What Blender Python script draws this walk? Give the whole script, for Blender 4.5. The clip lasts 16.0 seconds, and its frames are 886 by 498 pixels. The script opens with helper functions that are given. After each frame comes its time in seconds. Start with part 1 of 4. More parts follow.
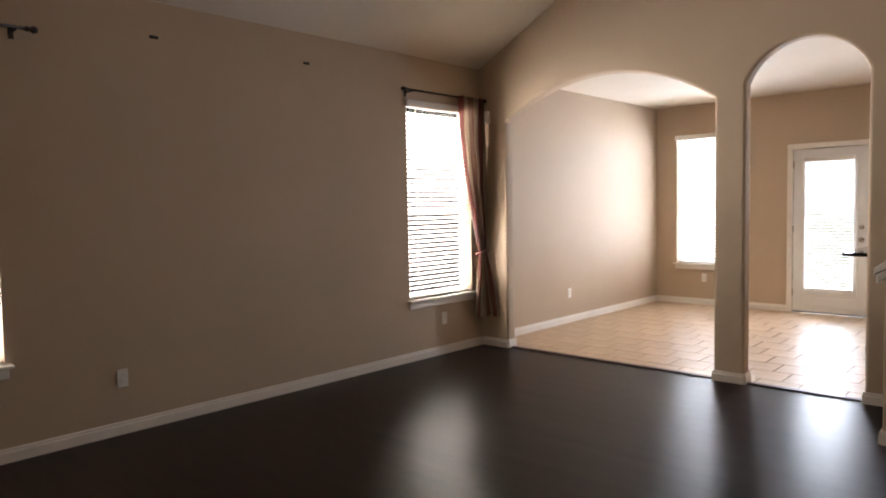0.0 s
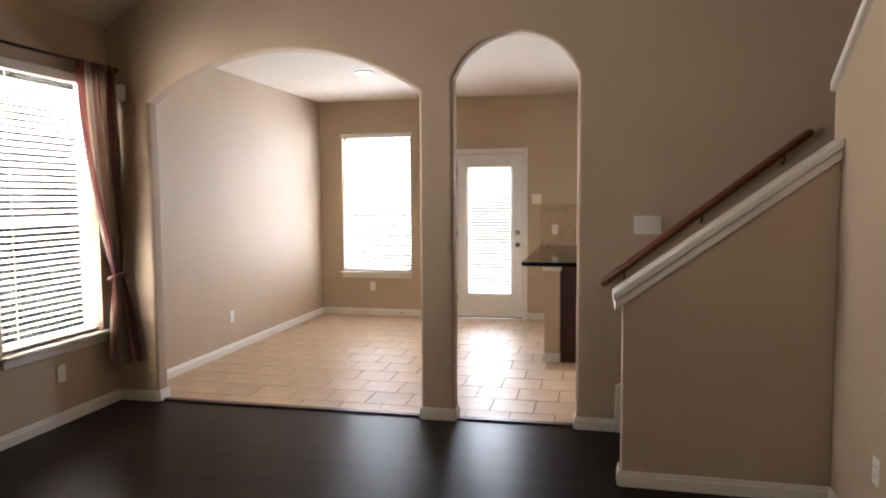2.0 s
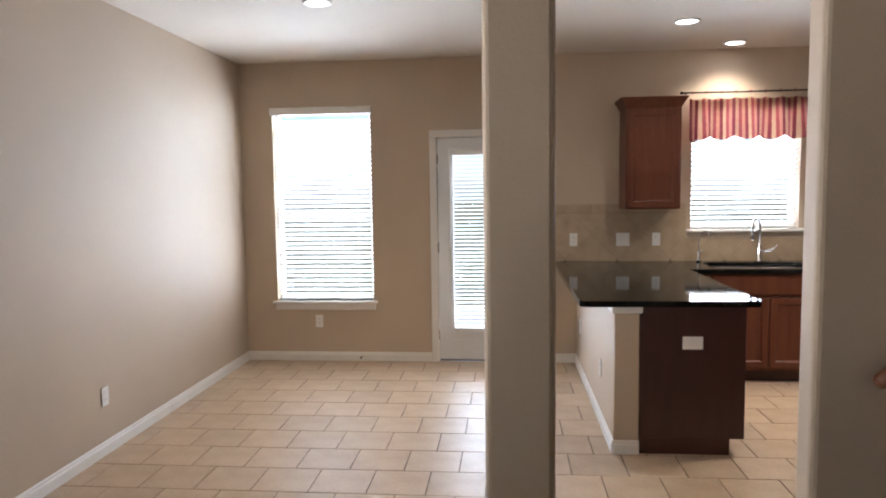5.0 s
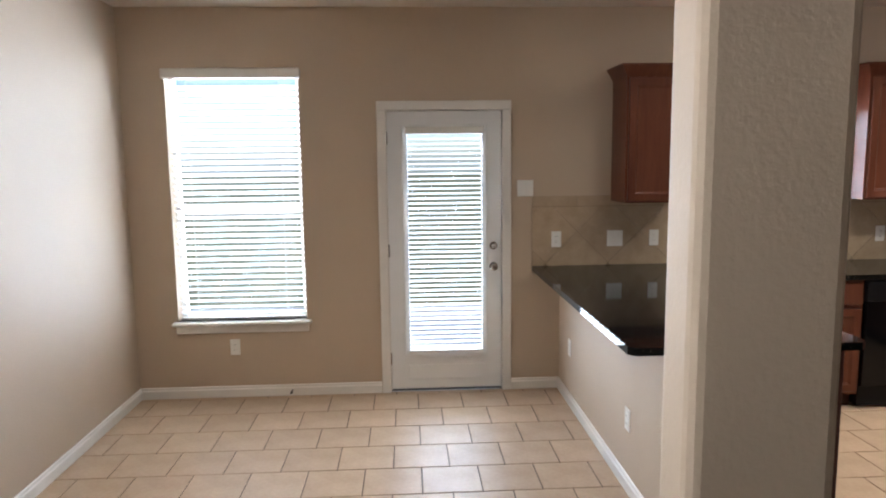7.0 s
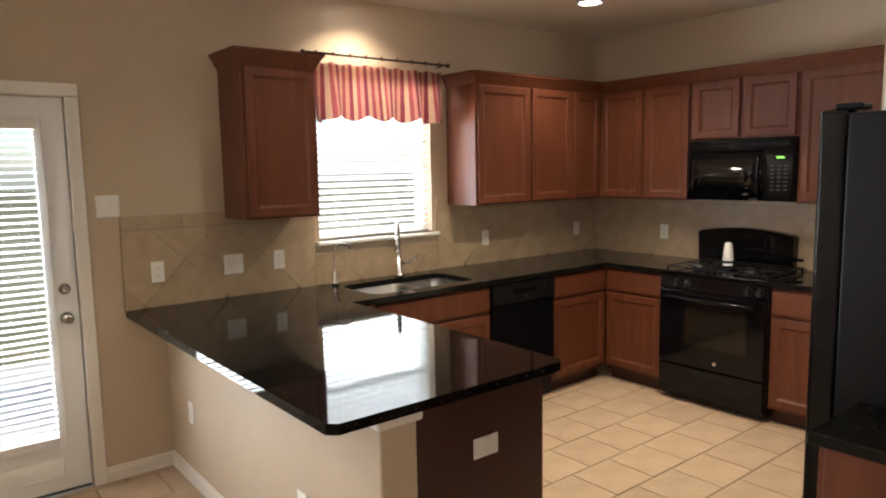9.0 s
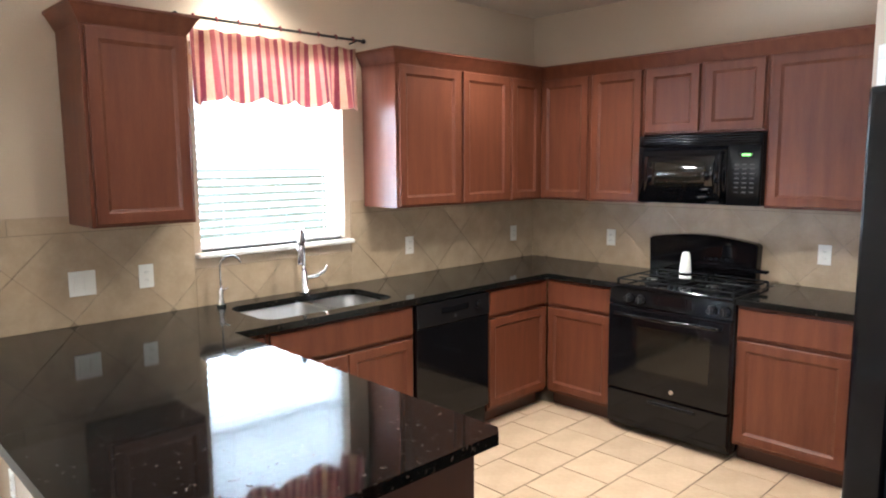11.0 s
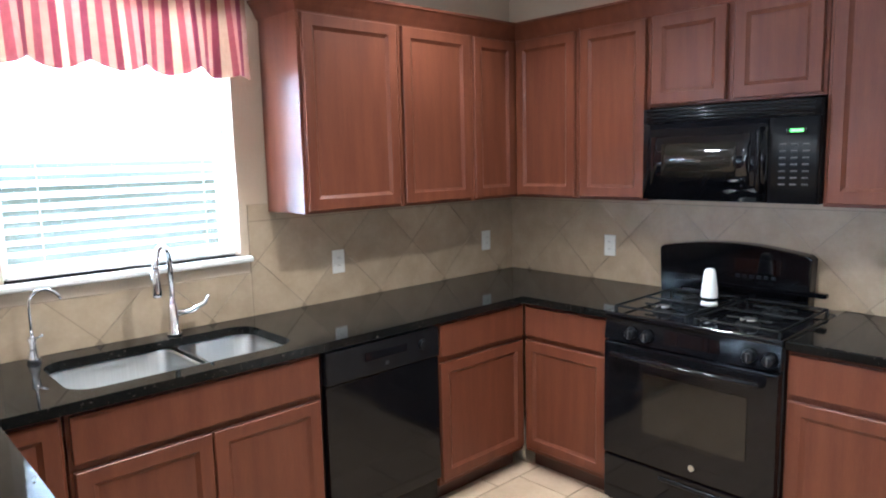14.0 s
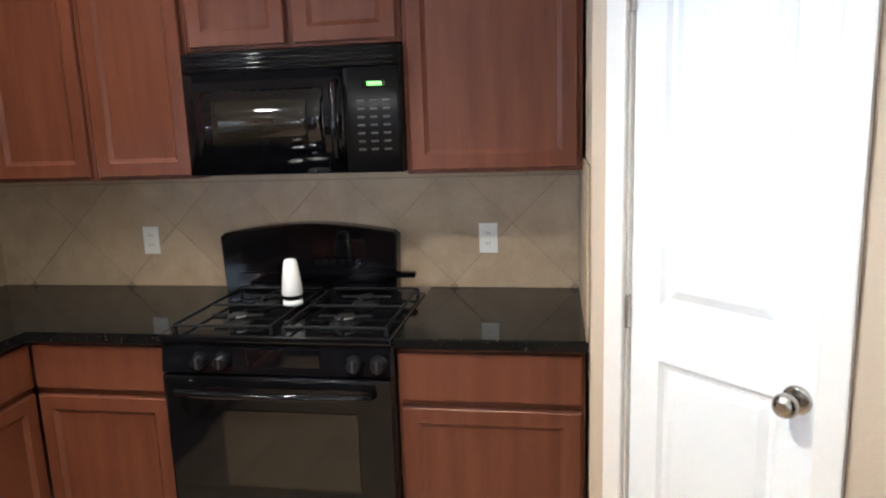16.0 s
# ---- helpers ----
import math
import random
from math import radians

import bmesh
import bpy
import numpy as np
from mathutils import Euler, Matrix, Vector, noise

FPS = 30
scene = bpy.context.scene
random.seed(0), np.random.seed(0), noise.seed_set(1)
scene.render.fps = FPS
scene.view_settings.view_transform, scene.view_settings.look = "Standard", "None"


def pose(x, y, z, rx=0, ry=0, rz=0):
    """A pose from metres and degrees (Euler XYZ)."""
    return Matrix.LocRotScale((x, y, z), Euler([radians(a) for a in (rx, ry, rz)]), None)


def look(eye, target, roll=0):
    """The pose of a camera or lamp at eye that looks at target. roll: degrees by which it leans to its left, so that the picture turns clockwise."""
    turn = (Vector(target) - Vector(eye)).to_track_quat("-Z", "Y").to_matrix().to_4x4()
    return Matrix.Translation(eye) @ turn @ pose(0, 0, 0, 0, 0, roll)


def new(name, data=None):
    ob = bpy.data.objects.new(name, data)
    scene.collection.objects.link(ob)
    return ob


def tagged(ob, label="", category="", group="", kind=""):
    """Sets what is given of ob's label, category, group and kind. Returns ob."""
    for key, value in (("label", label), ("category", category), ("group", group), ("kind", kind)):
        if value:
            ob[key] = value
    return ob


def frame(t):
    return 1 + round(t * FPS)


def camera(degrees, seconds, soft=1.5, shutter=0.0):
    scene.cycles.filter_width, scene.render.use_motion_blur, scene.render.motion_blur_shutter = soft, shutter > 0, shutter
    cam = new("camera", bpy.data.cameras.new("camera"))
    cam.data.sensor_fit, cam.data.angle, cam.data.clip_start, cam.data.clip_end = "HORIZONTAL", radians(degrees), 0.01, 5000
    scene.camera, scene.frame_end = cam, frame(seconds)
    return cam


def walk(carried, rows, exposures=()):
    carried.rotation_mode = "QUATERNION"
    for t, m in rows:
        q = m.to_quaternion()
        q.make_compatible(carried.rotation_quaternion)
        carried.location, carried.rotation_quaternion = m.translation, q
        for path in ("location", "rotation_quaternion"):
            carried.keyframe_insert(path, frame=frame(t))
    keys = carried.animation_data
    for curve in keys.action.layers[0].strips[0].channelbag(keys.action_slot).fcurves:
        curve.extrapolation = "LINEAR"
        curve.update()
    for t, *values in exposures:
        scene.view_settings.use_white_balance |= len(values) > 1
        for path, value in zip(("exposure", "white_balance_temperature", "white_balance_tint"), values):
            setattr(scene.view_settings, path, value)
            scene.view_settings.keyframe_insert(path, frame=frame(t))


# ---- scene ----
cam = camera(65.8, 16.0, soft=2.0)
PATH = [
    (0, (4.339, -9.307, 1.403), (2.928, -7.784, 1.277), -1.1),
    (0.5, (4.128, -9.301, 1.513), (3.102, -7.59, 1.367), -1.7),
    (1, (3.886, -8.962, 1.496), (3.105, -7.127, 1.353), -1.5),
    (1.5, (3.658, -8.685, 1.489), (3.068, -6.78, 1.348), -0.8),
    (2, (3.42, -8.395, 1.51), (2.983, -6.449, 1.36), -0.4),
    (2.5, (3.281, -8.013, 1.503), (2.897, -6.058, 1.338), -0.0),
    (3, (3.113, -7.67, 1.512), (2.735, -5.712, 1.359), 0.4),
    (3.5, (2.907, -7.324, 1.546), (2.551, -5.36, 1.41), -0.1),
    (4, (2.771, -6.936, 1.526), (2.417, -4.973, 1.379), -0.2),
    (4.5, (2.631, -6.582, 1.543), (2.324, -4.612, 1.392), -0.5),
    (4.7, (2.5, -6.418, 1.55), (2.246, -4.44, 1.393), -0.6),
    (7, (1.858, -4.888, 1.696), (1.96, -2.907, 1.437), -0.7),
    (7.5, (1.648, -4.719, 1.655), (1.915, -2.748, 1.445), -0.1),
    (8, (1.622, -4.355, 1.644), (2.159, -2.439, 1.44), -1.3),
    (8.5, (1.715, -4.082, 1.61), (2.613, -2.307, 1.399), -0.9),
    (9, (1.832, -3.899, 1.656), (3.072, -2.348, 1.42), -1.0),
    (9.2, (1.88, -3.783, 1.64), (3.274, -2.366, 1.416), -1.1),
    (11.3, (2.515, -3.337, 1.652), (3.888, -1.905, 1.397), -0.1),
    (11.5, (2.605, -3.293, 1.642), (3.886, -1.78, 1.379), -0.1),
    (12, (2.825, -3.218, 1.627), (3.856, -1.526, 1.36), -0.6),
    (12.5, (3.037, -3.181, 1.649), (3.861, -1.381, 1.36), 0.4),
    (13, (3.203, -3.178, 1.645), (3.957, -1.349, 1.348), 0.4),
    (13.5, (3.382, -3.098, 1.592), (4.359, -1.372, 1.335), -1.1),
    (14, (3.458, -2.837, 1.615), (4.803, -1.38, 1.349), -1.4),
    (14.5, (3.611, -2.664, 1.605), (5.183, -1.465, 1.302), -1.6),
    (15, (3.834, -2.637, 1.601), (5.525, -1.619, 1.283), -1.9),
    (15.5, (3.992, -2.477, 1.576), (5.836, -1.788, 1.223), -1.5),
    (16, (4.09, -2.383, 1.558), (6.028, -2.054, 1.191), -2.0),
]
EXPOSE = [(0, 0.78, 6100, 15), (0.5, 0.95, 6500, 13), (1, 0.78, 6250, 15), (2, 0.6, 6000, 14), (3.5, 0.53, 5650, 12), (4.7, 0.42, 5450, 11), (7, 0.35, 5300, 9), (7.5, -0.22, 5400, 9),
          (8, -0.25, 5700, 10), (8.5, -0.08, 6000, 10), (9, 0.45, 6100, 9), (11.5, 1.35, 4900, 5), (13, 1.15, 4800, 5), (13.5, 1.05, 4750, 5), (14.5, 1.65, 4550, 4), (15.4, 1.65, 4950, 5), (16, 1.0, 5150, 5)]
walk(cam, [(t, look(eye, target, roll)) for t, eye, target, roll in PATH], EXPOSE)

# ---------- light ----------
world = bpy.data.worlds.new("sky")
scene.world = world
world.use_nodes = True
wn = world.node_tree
sky = wn.nodes.new("ShaderNodeTexSky")
sky.sky_type, sky.sun_disc = "NISHITA", False
sky.sun_elevation, sky.sun_rotation = radians(52), radians(200)
wn.links.new(sky.outputs[0], wn.nodes["Background"].inputs[0])
wn.nodes["Background"].inputs[1].default_value = 0.12
sun = new("sun", bpy.data.lights.new("sun", "SUN"))
sun.data.energy, sun.data.angle, sun.data.color = 3.0, radians(0.5), (1, 0.95, 0.88)
sun.matrix_world = look((0, 0, 30), (8.0, 22.0, 0))


def window_light(eye, target, w, h, watts, color=(0.93, 0.97, 1.0)):
    """Daylight standing in a window's opening, outside its blind."""
    la = bpy.data.lights.new("daylight", "AREA")
    la.shape, la.size, la.size_y, la.energy, la.color = "RECTANGLE", w, h, watts, color
    ob = new("daylight", la)
    ob.matrix_world = look(eye, target)


XL, XR, YB = -0.09, 6.665, 0.0           # left wall, kitchen wall, back wall
YA0, YA1 = -3.95, -3.83                  # arched wall, living and kitchen side
ZC = 2.74                                # kitchen and dining ceiling
DW = (0.21, 1.12, 0.565, 2.33)           # dining window x0 x1 z0 z1
KW = (3.94, 4.85, 1.20, 2.26)            # kitchen window
BD = (1.675, 2.58, 2.075)                # back door opening
LW1 = (-4.98, -4.11, 0.565, 2.37)         # living windows y0 y1 z0 z1
LW2 = (-9.06, -8.19, 0.565, 2.37)
XW, YH0, YH1 = 4.55, -4.80, -4.68      # stair wall, faces of the stair half wall

window_light((0.665, 0.24, 1.45), (0.665, -1, 1.45), 1.0, 1.85, 145)
window_light((2.125, 0.24, 1.10), (2.125, -1, 1.10), 0.8, 1.75, 72)
window_light((4.395, 0.24, 1.73), (4.395, -1, 1.73), 1.0, 1.15, 110)
window_light((XL - 0.24, -4.515, 1.47), (1, -4.515, 1.47), 1.0, 1.85, 122, (1.0, 0.90, 0.77))
window_light((XL - 0.24, -8.625, 1.47), (1, -8.625, 1.47), 1.0, 1.85, 122, (1.0, 0.90, 0.77))

# ---------- materials ----------


def mat(name, color, rough=0.5, metal=0.0, spec=0.5, var=0.08, scale=6.0, bump=0.0, bscale=60.0, color2=None, coat=0.0,
        emit=0.0, trans=0.0, pieces=0.0, stretch=(1, 1, 1)):
    """Principled surface with a broad and a fine variation of colour, roughness and relief."""
    m = bpy.data.materials.new(name)
    m.use_nodes = True
    nt = m.node_tree
    n, l = nt.nodes, nt.links
    b = n["Principled BSDF"]
    b.inputs["Roughness"].default_value = rough
    b.inputs["Metallic"].default_value = metal
    b.inputs["Specular IOR Level"].default_value = spec
    b.inputs["Coat Weight"].default_value = coat
    b.inputs["Coat Roughness"].default_value = 0.08
    tc = n.new("ShaderNodeTexCoord")
    mp = n.new("ShaderNodeMapping")
    mp.inputs["Scale"].default_value = stretch
    l.new(tc.outputs["Object"], mp.inputs[0])
    n1 = n.new("ShaderNodeTexNoise")
    n1.inputs["Scale"].default_value, n1.inputs["Detail"].default_value = scale, 5
    n2 = n.new("ShaderNodeTexNoise")
    n2.inputs["Scale"].default_value, n2.inputs["Detail"].default_value = bscale, 3
    l.new(mp.outputs[0], n1.inputs[0])
    l.new(mp.outputs[0], n2.inputs[0])
    add = n.new("ShaderNodeMath")
    add.operation = "MULTIPLY_ADD"
    add.inputs[1].default_value = 0.35
    l.new(n2.outputs[0], add.inputs[0])
    l.new(n1.outputs[0], add.inputs[2])
    ramp = n.new("ShaderNodeValToRGB")
    c2 = color2 or tuple(min(1, c * (1 + var)) for c in color)
    c1 = color if color2 else tuple(c * (1 - var) for c in color)
    ramp.color_ramp.elements[0].position, ramp.color_ramp.elements[0].color = 0.42, (*c1, 1)
    ramp.color_ramp.elements[1].position, ramp.color_ramp.elements[1].color = 0.9, (*c2, 1)
    l.new(add.outputs[0], ramp.inputs[0])
    out = ramp.outputs[0]
    if pieces:
        oi = n.new("ShaderNodeObjectInfo")
        hsv = n.new("ShaderNodeHueSaturation")
        mr = n.new("ShaderNodeMapRange")
        mr.inputs[3].default_value, mr.inputs[4].default_value = 1 - pieces, 1 + pieces
        l.new(oi.outputs["Random"], mr.inputs[0])
        l.new(mr.outputs[0], hsv.inputs["Value"])
        l.new(out, hsv.inputs["Color"])
        out = hsv.outputs[0]
    l.new(out, b.inputs["Base Color"])
    if bump:
        bp = n.new("ShaderNodeBump")
        bp.inputs["Strength"].default_value, bp.inputs["Distance"].default_value = bump, 0.004
        l.new(n2.outputs[0], bp.inputs["Height"])
        l.new(bp.outputs[0], b.inputs["Normal"])
    if emit:
        b.inputs["Emission Color"].default_value = (*color, 1)
        b.inputs["Emission Strength"].default_value = emit
    if trans:
        b.inputs["Transmission Weight"].default_value = trans
    return m


def glass_mat():
    m = bpy.data.materials.new("window_glass")
    m.use_nodes = True
    nt = m.node_tree
    nt.nodes.remove(nt.nodes["Principled BSDF"])
    a, g, x = (nt.nodes.new("ShaderNode" + k) for k in ("BsdfTransparent", "BsdfGlossy", "MixShader"))
    g.inputs["Roughness"].default_value = 0.02
    f = nt.nodes.new("ShaderNodeFresnel")
    nt.links.new(f.outputs[0], x.inputs[0])
    nt.links.new(a.outputs[0], x.inputs[1])
    nt.links.new(g.outputs[0], x.inputs[2])
    nt.links.new(x.outputs[0], nt.nodes["Material Output"].inputs[0])
    return m


def slat_mat():
    """White vinyl slats that let some daylight through."""
    m = mat("blind_vinyl", (0.82, 0.81, 0.79), 0.45, var=0.03)
    nt = m.node_tree
    t, x = nt.nodes.new("ShaderNodeBsdfTranslucent"), nt.nodes.new("ShaderNodeMixShader")
    t.inputs[0].default_value = (0.92, 0.92, 0.90, 1)
    x.inputs[0].default_value = 0.68
    nt.links.new(nt.nodes["Principled BSDF"].outputs[0], x.inputs[1])
    nt.links.new(t.outputs[0], x.inputs[2])
    nt.links.new(x.outputs[0], nt.nodes["Material Output"].inputs[0])
    return m


def stripes_mat(name, colors, period, axis, rough=0.75):
    """Woven cloth with vertical stripes."""
    m = mat(name, colors[0], rough, bscale=400, bump=0.3)
    nt = m.node_tree
    n, l = nt.nodes, nt.links
    uv = n.new("ShaderNodeUVMap")
    sep = n.new("ShaderNodeSeparateXYZ")
    l.new(uv.outputs[0], sep.inputs[0])
    mul = n.new("ShaderNodeMath")
    mul.operation = "MULTIPLY"
    mul.inputs[1].default_value = 1 / period
    l.new(sep.outputs[0], mul.inputs[0])
    fr = n.new("ShaderNodeMath")
    fr.operation = "FRACT"
    l.new(mul.outputs[0], fr.inputs[0])
    r = n.new("ShaderNodeValToRGB")
    r.color_ramp.interpolation = "CONSTANT"
    while len(r.color_ramp.elements) < len(colors):
        r.color_ramp.elements.new(0.5)
    for i, c in enumerate(colors):
        r.color_ramp.elements[i].position = i / len(colors)
        r.color_ramp.elements[i].color = (*c, 1)
    l.new(fr.outputs[0], r.inputs[0])
    mx = n.new("ShaderNodeMix")
    mx.data_type, mx.blend_type = "RGBA", "MULTIPLY"
    mx.inputs[0].default_value = 0.35
    l.new(r.outputs[0], mx.inputs[6])
    nz = n.new("ShaderNodeTexNoise")
    nz.inputs["Scale"].default_value = 14
    l.new(nz.outputs[0], mx.inputs[7])
    b = n["Principled BSDF"]
    l.new(mx.outputs[2], b.inputs["Base Color"])
    t, x = n.new("ShaderNodeBsdfTranslucent"), n.new("ShaderNodeMixShader")
    l.new(mx.outputs[2], t.inputs[0])
    x.inputs[0].default_value = 0.28
    l.new(b.outputs[0], x.inputs[1])
    l.new(t.outputs[0], x.inputs[2])
    l.new(x.outputs[0], n["Material Output"].inputs[0])
    return m


WALL = mat("tan_wall_paint", (0.50, 0.395, 0.285), 0.62, spec=0.3, var=0.04, scale=1.5, bump=0.25, bscale=90)
CEIL = mat("ceiling_paint", (0.66, 0.58, 0.48), 0.8, spec=0.2, var=0.03, scale=2, bump=0.35, bscale=80)
TRIM = mat("white_trim_paint", (0.74, 0.70, 0.64), 0.4, var=0.04, scale=5)
DOORW = mat("white_door_paint", (0.78, 0.77, 0.75), 0.35, var=0.03, scale=4, bump=0.05, bscale=150)
WOOD = mat("dark_floor_wood", (0.012, 0.008, 0.007), 0.30, spec=0.05, color2=(0.026, 0.017, 0.013), scale=2.5, bump=0.12, bscale=30,
           stretch=(0.35, 4, 1))
TILE = mat("beige_floor_tile", (0.43, 0.31, 0.20), 0.42, spec=0.15, color2=(0.54, 0.40, 0.275), scale=5, bump=0.1, bscale=40, pieces=0.06)
GROUT = mat("dark_grout", (0.10, 0.072, 0.05), 0.9, var=0.15, bump=0.4, bscale=200)
SPLASH = mat("tan_splash_tile", (0.36, 0.265, 0.165), 0.38, color2=(0.46, 0.35, 0.23), scale=9, bump=0.1, bscale=60, pieces=0.05)
SGROUT = mat("tan_grout", (0.27, 0.205, 0.135), 0.9, var=0.08, bump=0.3, bscale=200)
CHERRY = mat("cherry_cabinet_wood", (0.090, 0.0265, 0.0125), 0.40, spec=0.3, color2=(0.138, 0.044, 0.0205), scale=3.0, bump=0.06, bscale=45,
             stretch=(7, 7, 0.7))
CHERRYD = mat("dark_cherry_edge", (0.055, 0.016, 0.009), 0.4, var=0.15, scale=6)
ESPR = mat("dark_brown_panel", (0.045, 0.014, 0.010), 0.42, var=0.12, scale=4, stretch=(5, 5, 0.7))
GRANITE = mat("black_granite", (0.006, 0.006, 0.0055), 0.05, spec=0.2, color2=(0.12, 0.09, 0.07), scale=70, bscale=230)
for node in GRANITE.node_tree.nodes:
    if node.type == "VALTORGB":
        node.color_ramp.elements[0].position, node.color_ramp.elements[1].position = 0.80, 0.98
BLACK = mat("black_enamel", (0.004, 0.004, 0.005), 0.08, spec=0.28, var=0.1)
BLACKM = mat("black_textured_plastic", (0.006, 0.006, 0.007), 0.36, spec=0.2, var=0.1, bump=0.15, bscale=300)
BGLASS = mat("black_glass", (0.004, 0.004, 0.005), 0.03, spec=0.7, var=0.05)
GGLASS = mat("grey_oven_glass", (0.014, 0.012, 0.009), 0.08, spec=0.45, var=0.1)
IRON = mat("cast_iron", (0.008, 0.008, 0.008), 0.6, spec=0.2, var=0.2, bump=0.3, bscale=200)
STEEL = mat("brushed_steel", (0.55, 0.55, 0.54), 0.28, metal=1.0, var=0.06, stretch=(30, 1, 1))
CHROME = mat("chrome", (0.72, 0.72, 0.73), 0.09, metal=1.0, var=0.02)
NICKEL = mat("satin_nickel", (0.50, 0.47, 0.43), 0.25, metal=1.0, var=0.04)
BRONZE = mat("dark_bronze", (0.020, 0.014, 0.011), 0.45, metal=0.4, var=0.15)
RAILW = mat("red_brown_handrail_wood", (0.13, 0.042, 0.018), 0.35, color2=(0.19, 0.065, 0.028), scale=4, stretch=(1, 6, 6), coat=0.2)
CARPET = mat("brown_carpet", (0.11, 0.065, 0.042), 0.95, spec=0.1, var=0.2, scale=20, bump=0.9, bscale=350)
PLATE = mat("white_plastic_plate", (0.80, 0.78, 0.73), 0.35, var=0.02)
SLOT = mat("dark_slot", (0.05, 0.045, 0.04), 0.6)
LAMP = mat("lamp_lens", (1.0, 0.93, 0.82), 0.5, emit=14.0)
GREEN = mat("green_display", (0.28, 0.9, 0.12), 0.4, emit=1.3)
GREYTXT = mat("grey_legend_print", (0.045, 0.045, 0.045), 0.5)
WHITEC = mat("white_shaker_plastic", (0.82, 0.81, 0.79), 0.35, var=0.02)
GLASS = glass_mat()
SLAT = slat_mat()
VALANCE = stripes_mat("striped_valance_cloth", [(0.24, 0.045, 0.05), (0.42, 0.20, 0.13), (0.20, 0.03, 0.04), (0.48, 0.31, 0.19), (0.30, 0.065, 0.065),
                                               (0.46, 0.21, 0.15), (0.18, 0.025, 0.04), (0.40, 0.22, 0.14)], 0.19, 0)
DRAPE = stripes_mat("striped_drape_cloth", [(0.30, 0.12, 0.11), (0.56, 0.46, 0.36), (0.38, 0.26, 0.21), (0.60, 0.52, 0.43)], 0.27, 0, 0.5)
EARTH = mat("dry_lawn", (0.10, 0.11, 0.045), 0.95, color2=(0.2, 0.17, 0.08), scale=3, bump=0.5, bscale=40)
FENCE = mat("sun_bleached_fence", (0.38, 0.33, 0.27), 0.8, var=0.15, scale=5, stretch=(6, 6, 0.6))
PATIO = mat("patio_concrete", (0.42, 0.40, 0.37), 0.85, var=0.1, bump=0.3)

# ---------- mesh helpers ----------


def box(bm, x0, x1, y0, y1, z0, z1, bev=0.0, seg=1):
    v = bmesh.ops.create_cube(bm, size=1.0)["verts"]
    sx, sy, sz = x1 - x0, y1 - y0, z1 - z0
    for p in v:
        p.co = Vector((x0 + (p.co.x + 0.5) * sx, y0 + (p.co.y + 0.5) * sy, z0 + (p.co.z + 0.5) * sz))
    if bev:
        e = list({e for p in v for e in p.link_edges})
        bmesh.ops.bevel(bm, geom=e, offset=min(bev, 0.45 * min(abs(sx), abs(sy), abs(sz))), segments=seg, affect="EDGES", profile=0.6)
    return bm


def bx(x0, x1, y0, y1, z0, z1, bev=0.0, seg=1):
    return box(bmesh.new(), x0, x1, y0, y1, z0, z1, bev, seg)


def prism(bm, pts, axis, a, b, bev=0.0, seg=1):
    """Extrudes a flat outline along x, y or z from a to b."""
    put = {"x": lambda p, d: (d, p[0], p[1]), "y": lambda p, d: (p[0], d, p[1]), "z": lambda p, d: (p[0], p[1], d)}[axis]
    v0 = [bm.verts.new(put(p, a)) for p in pts]
    v1 = [bm.verts.new(put(p, b)) for p in pts]
    fs = [bm.faces.new(v0), bm.faces.new(v1[::-1])]
    for i in range(len(pts)):
        j = (i + 1) % len(pts)
        fs.append(bm.faces.new((v0[j], v0[i], v1[i], v1[j])))
    bmesh.ops.recalc_face_normals(bm, faces=fs)
    if bev:
        bmesh.ops.bevel(bm, geom=list(fs[0].edges) + list(fs[1].edges), offset=bev, segments=seg, affect="EDGES", profile=0.6)
    return bm


def tube(bm, pts, r, sides=10, caps=True):
    """A round bar along a line of points; r may be a number or one radius for each point."""
    pts = [Vector(p) for p in pts]
    rs = r if isinstance(r, (list, tuple)) else [r] * len(pts)
    rings, up = [], None
    for i, p in enumerate(pts):
        d = (pts[min(i + 1, len(pts) - 1)] - pts[max(i - 1, 0)]).normalized()
        if up is None:
            up = d.orthogonal().normalized()
        up = (up - d * up.dot(d)).normalized()
        side = d.cross(up)
        rings.append([bm.verts.new(p + rs[i] * (up * math.cos(a) + side * math.sin(a))) for a in [2 * math.pi * k / sides for k in range(sides)]])
    fs = []
    for a, b in zip(rings, rings[1:]):
        for k in range(sides):
            fs.append(bm.faces.new((a[k], a[(k + 1) % sides], b[(k + 1) % sides], b[k])))
    if caps:
        fs += [bm.faces.new(rings[0][::-1]), bm.faces.new(rings[-1])]
    bmesh.ops.recalc_face_normals(bm, faces=fs)
    for f in fs:
        f.smooth = len(f.verts) == 4
    return bm


def tb(pts, r, sides=10):
    return tube(bmesh.new(), pts, r, sides)


def mesh_of(name, bm, material):
    me = bpy.data.meshes.new(name)
    bm.normal_update()
    bm.to_mesh(me)
    bm.free()
    me.materials.append(material)
    return me


BASE = {}


def thing(name, base, label, category, group="", kind=""):
    e = new(name)
    e.location = base
    e.empty_display_size = 0.05
    BASE[e] = Vector(base)
    return tagged(e, label, category, group, kind)


def part(name, bm, material, parent, label=""):
    ob = new(name, mesh_of(name, bm, material))
    ob.parent = parent
    if parent in BASE:
        ob.matrix_parent_inverse = Matrix.Translation(-BASE[parent])
    return tagged(ob, label)


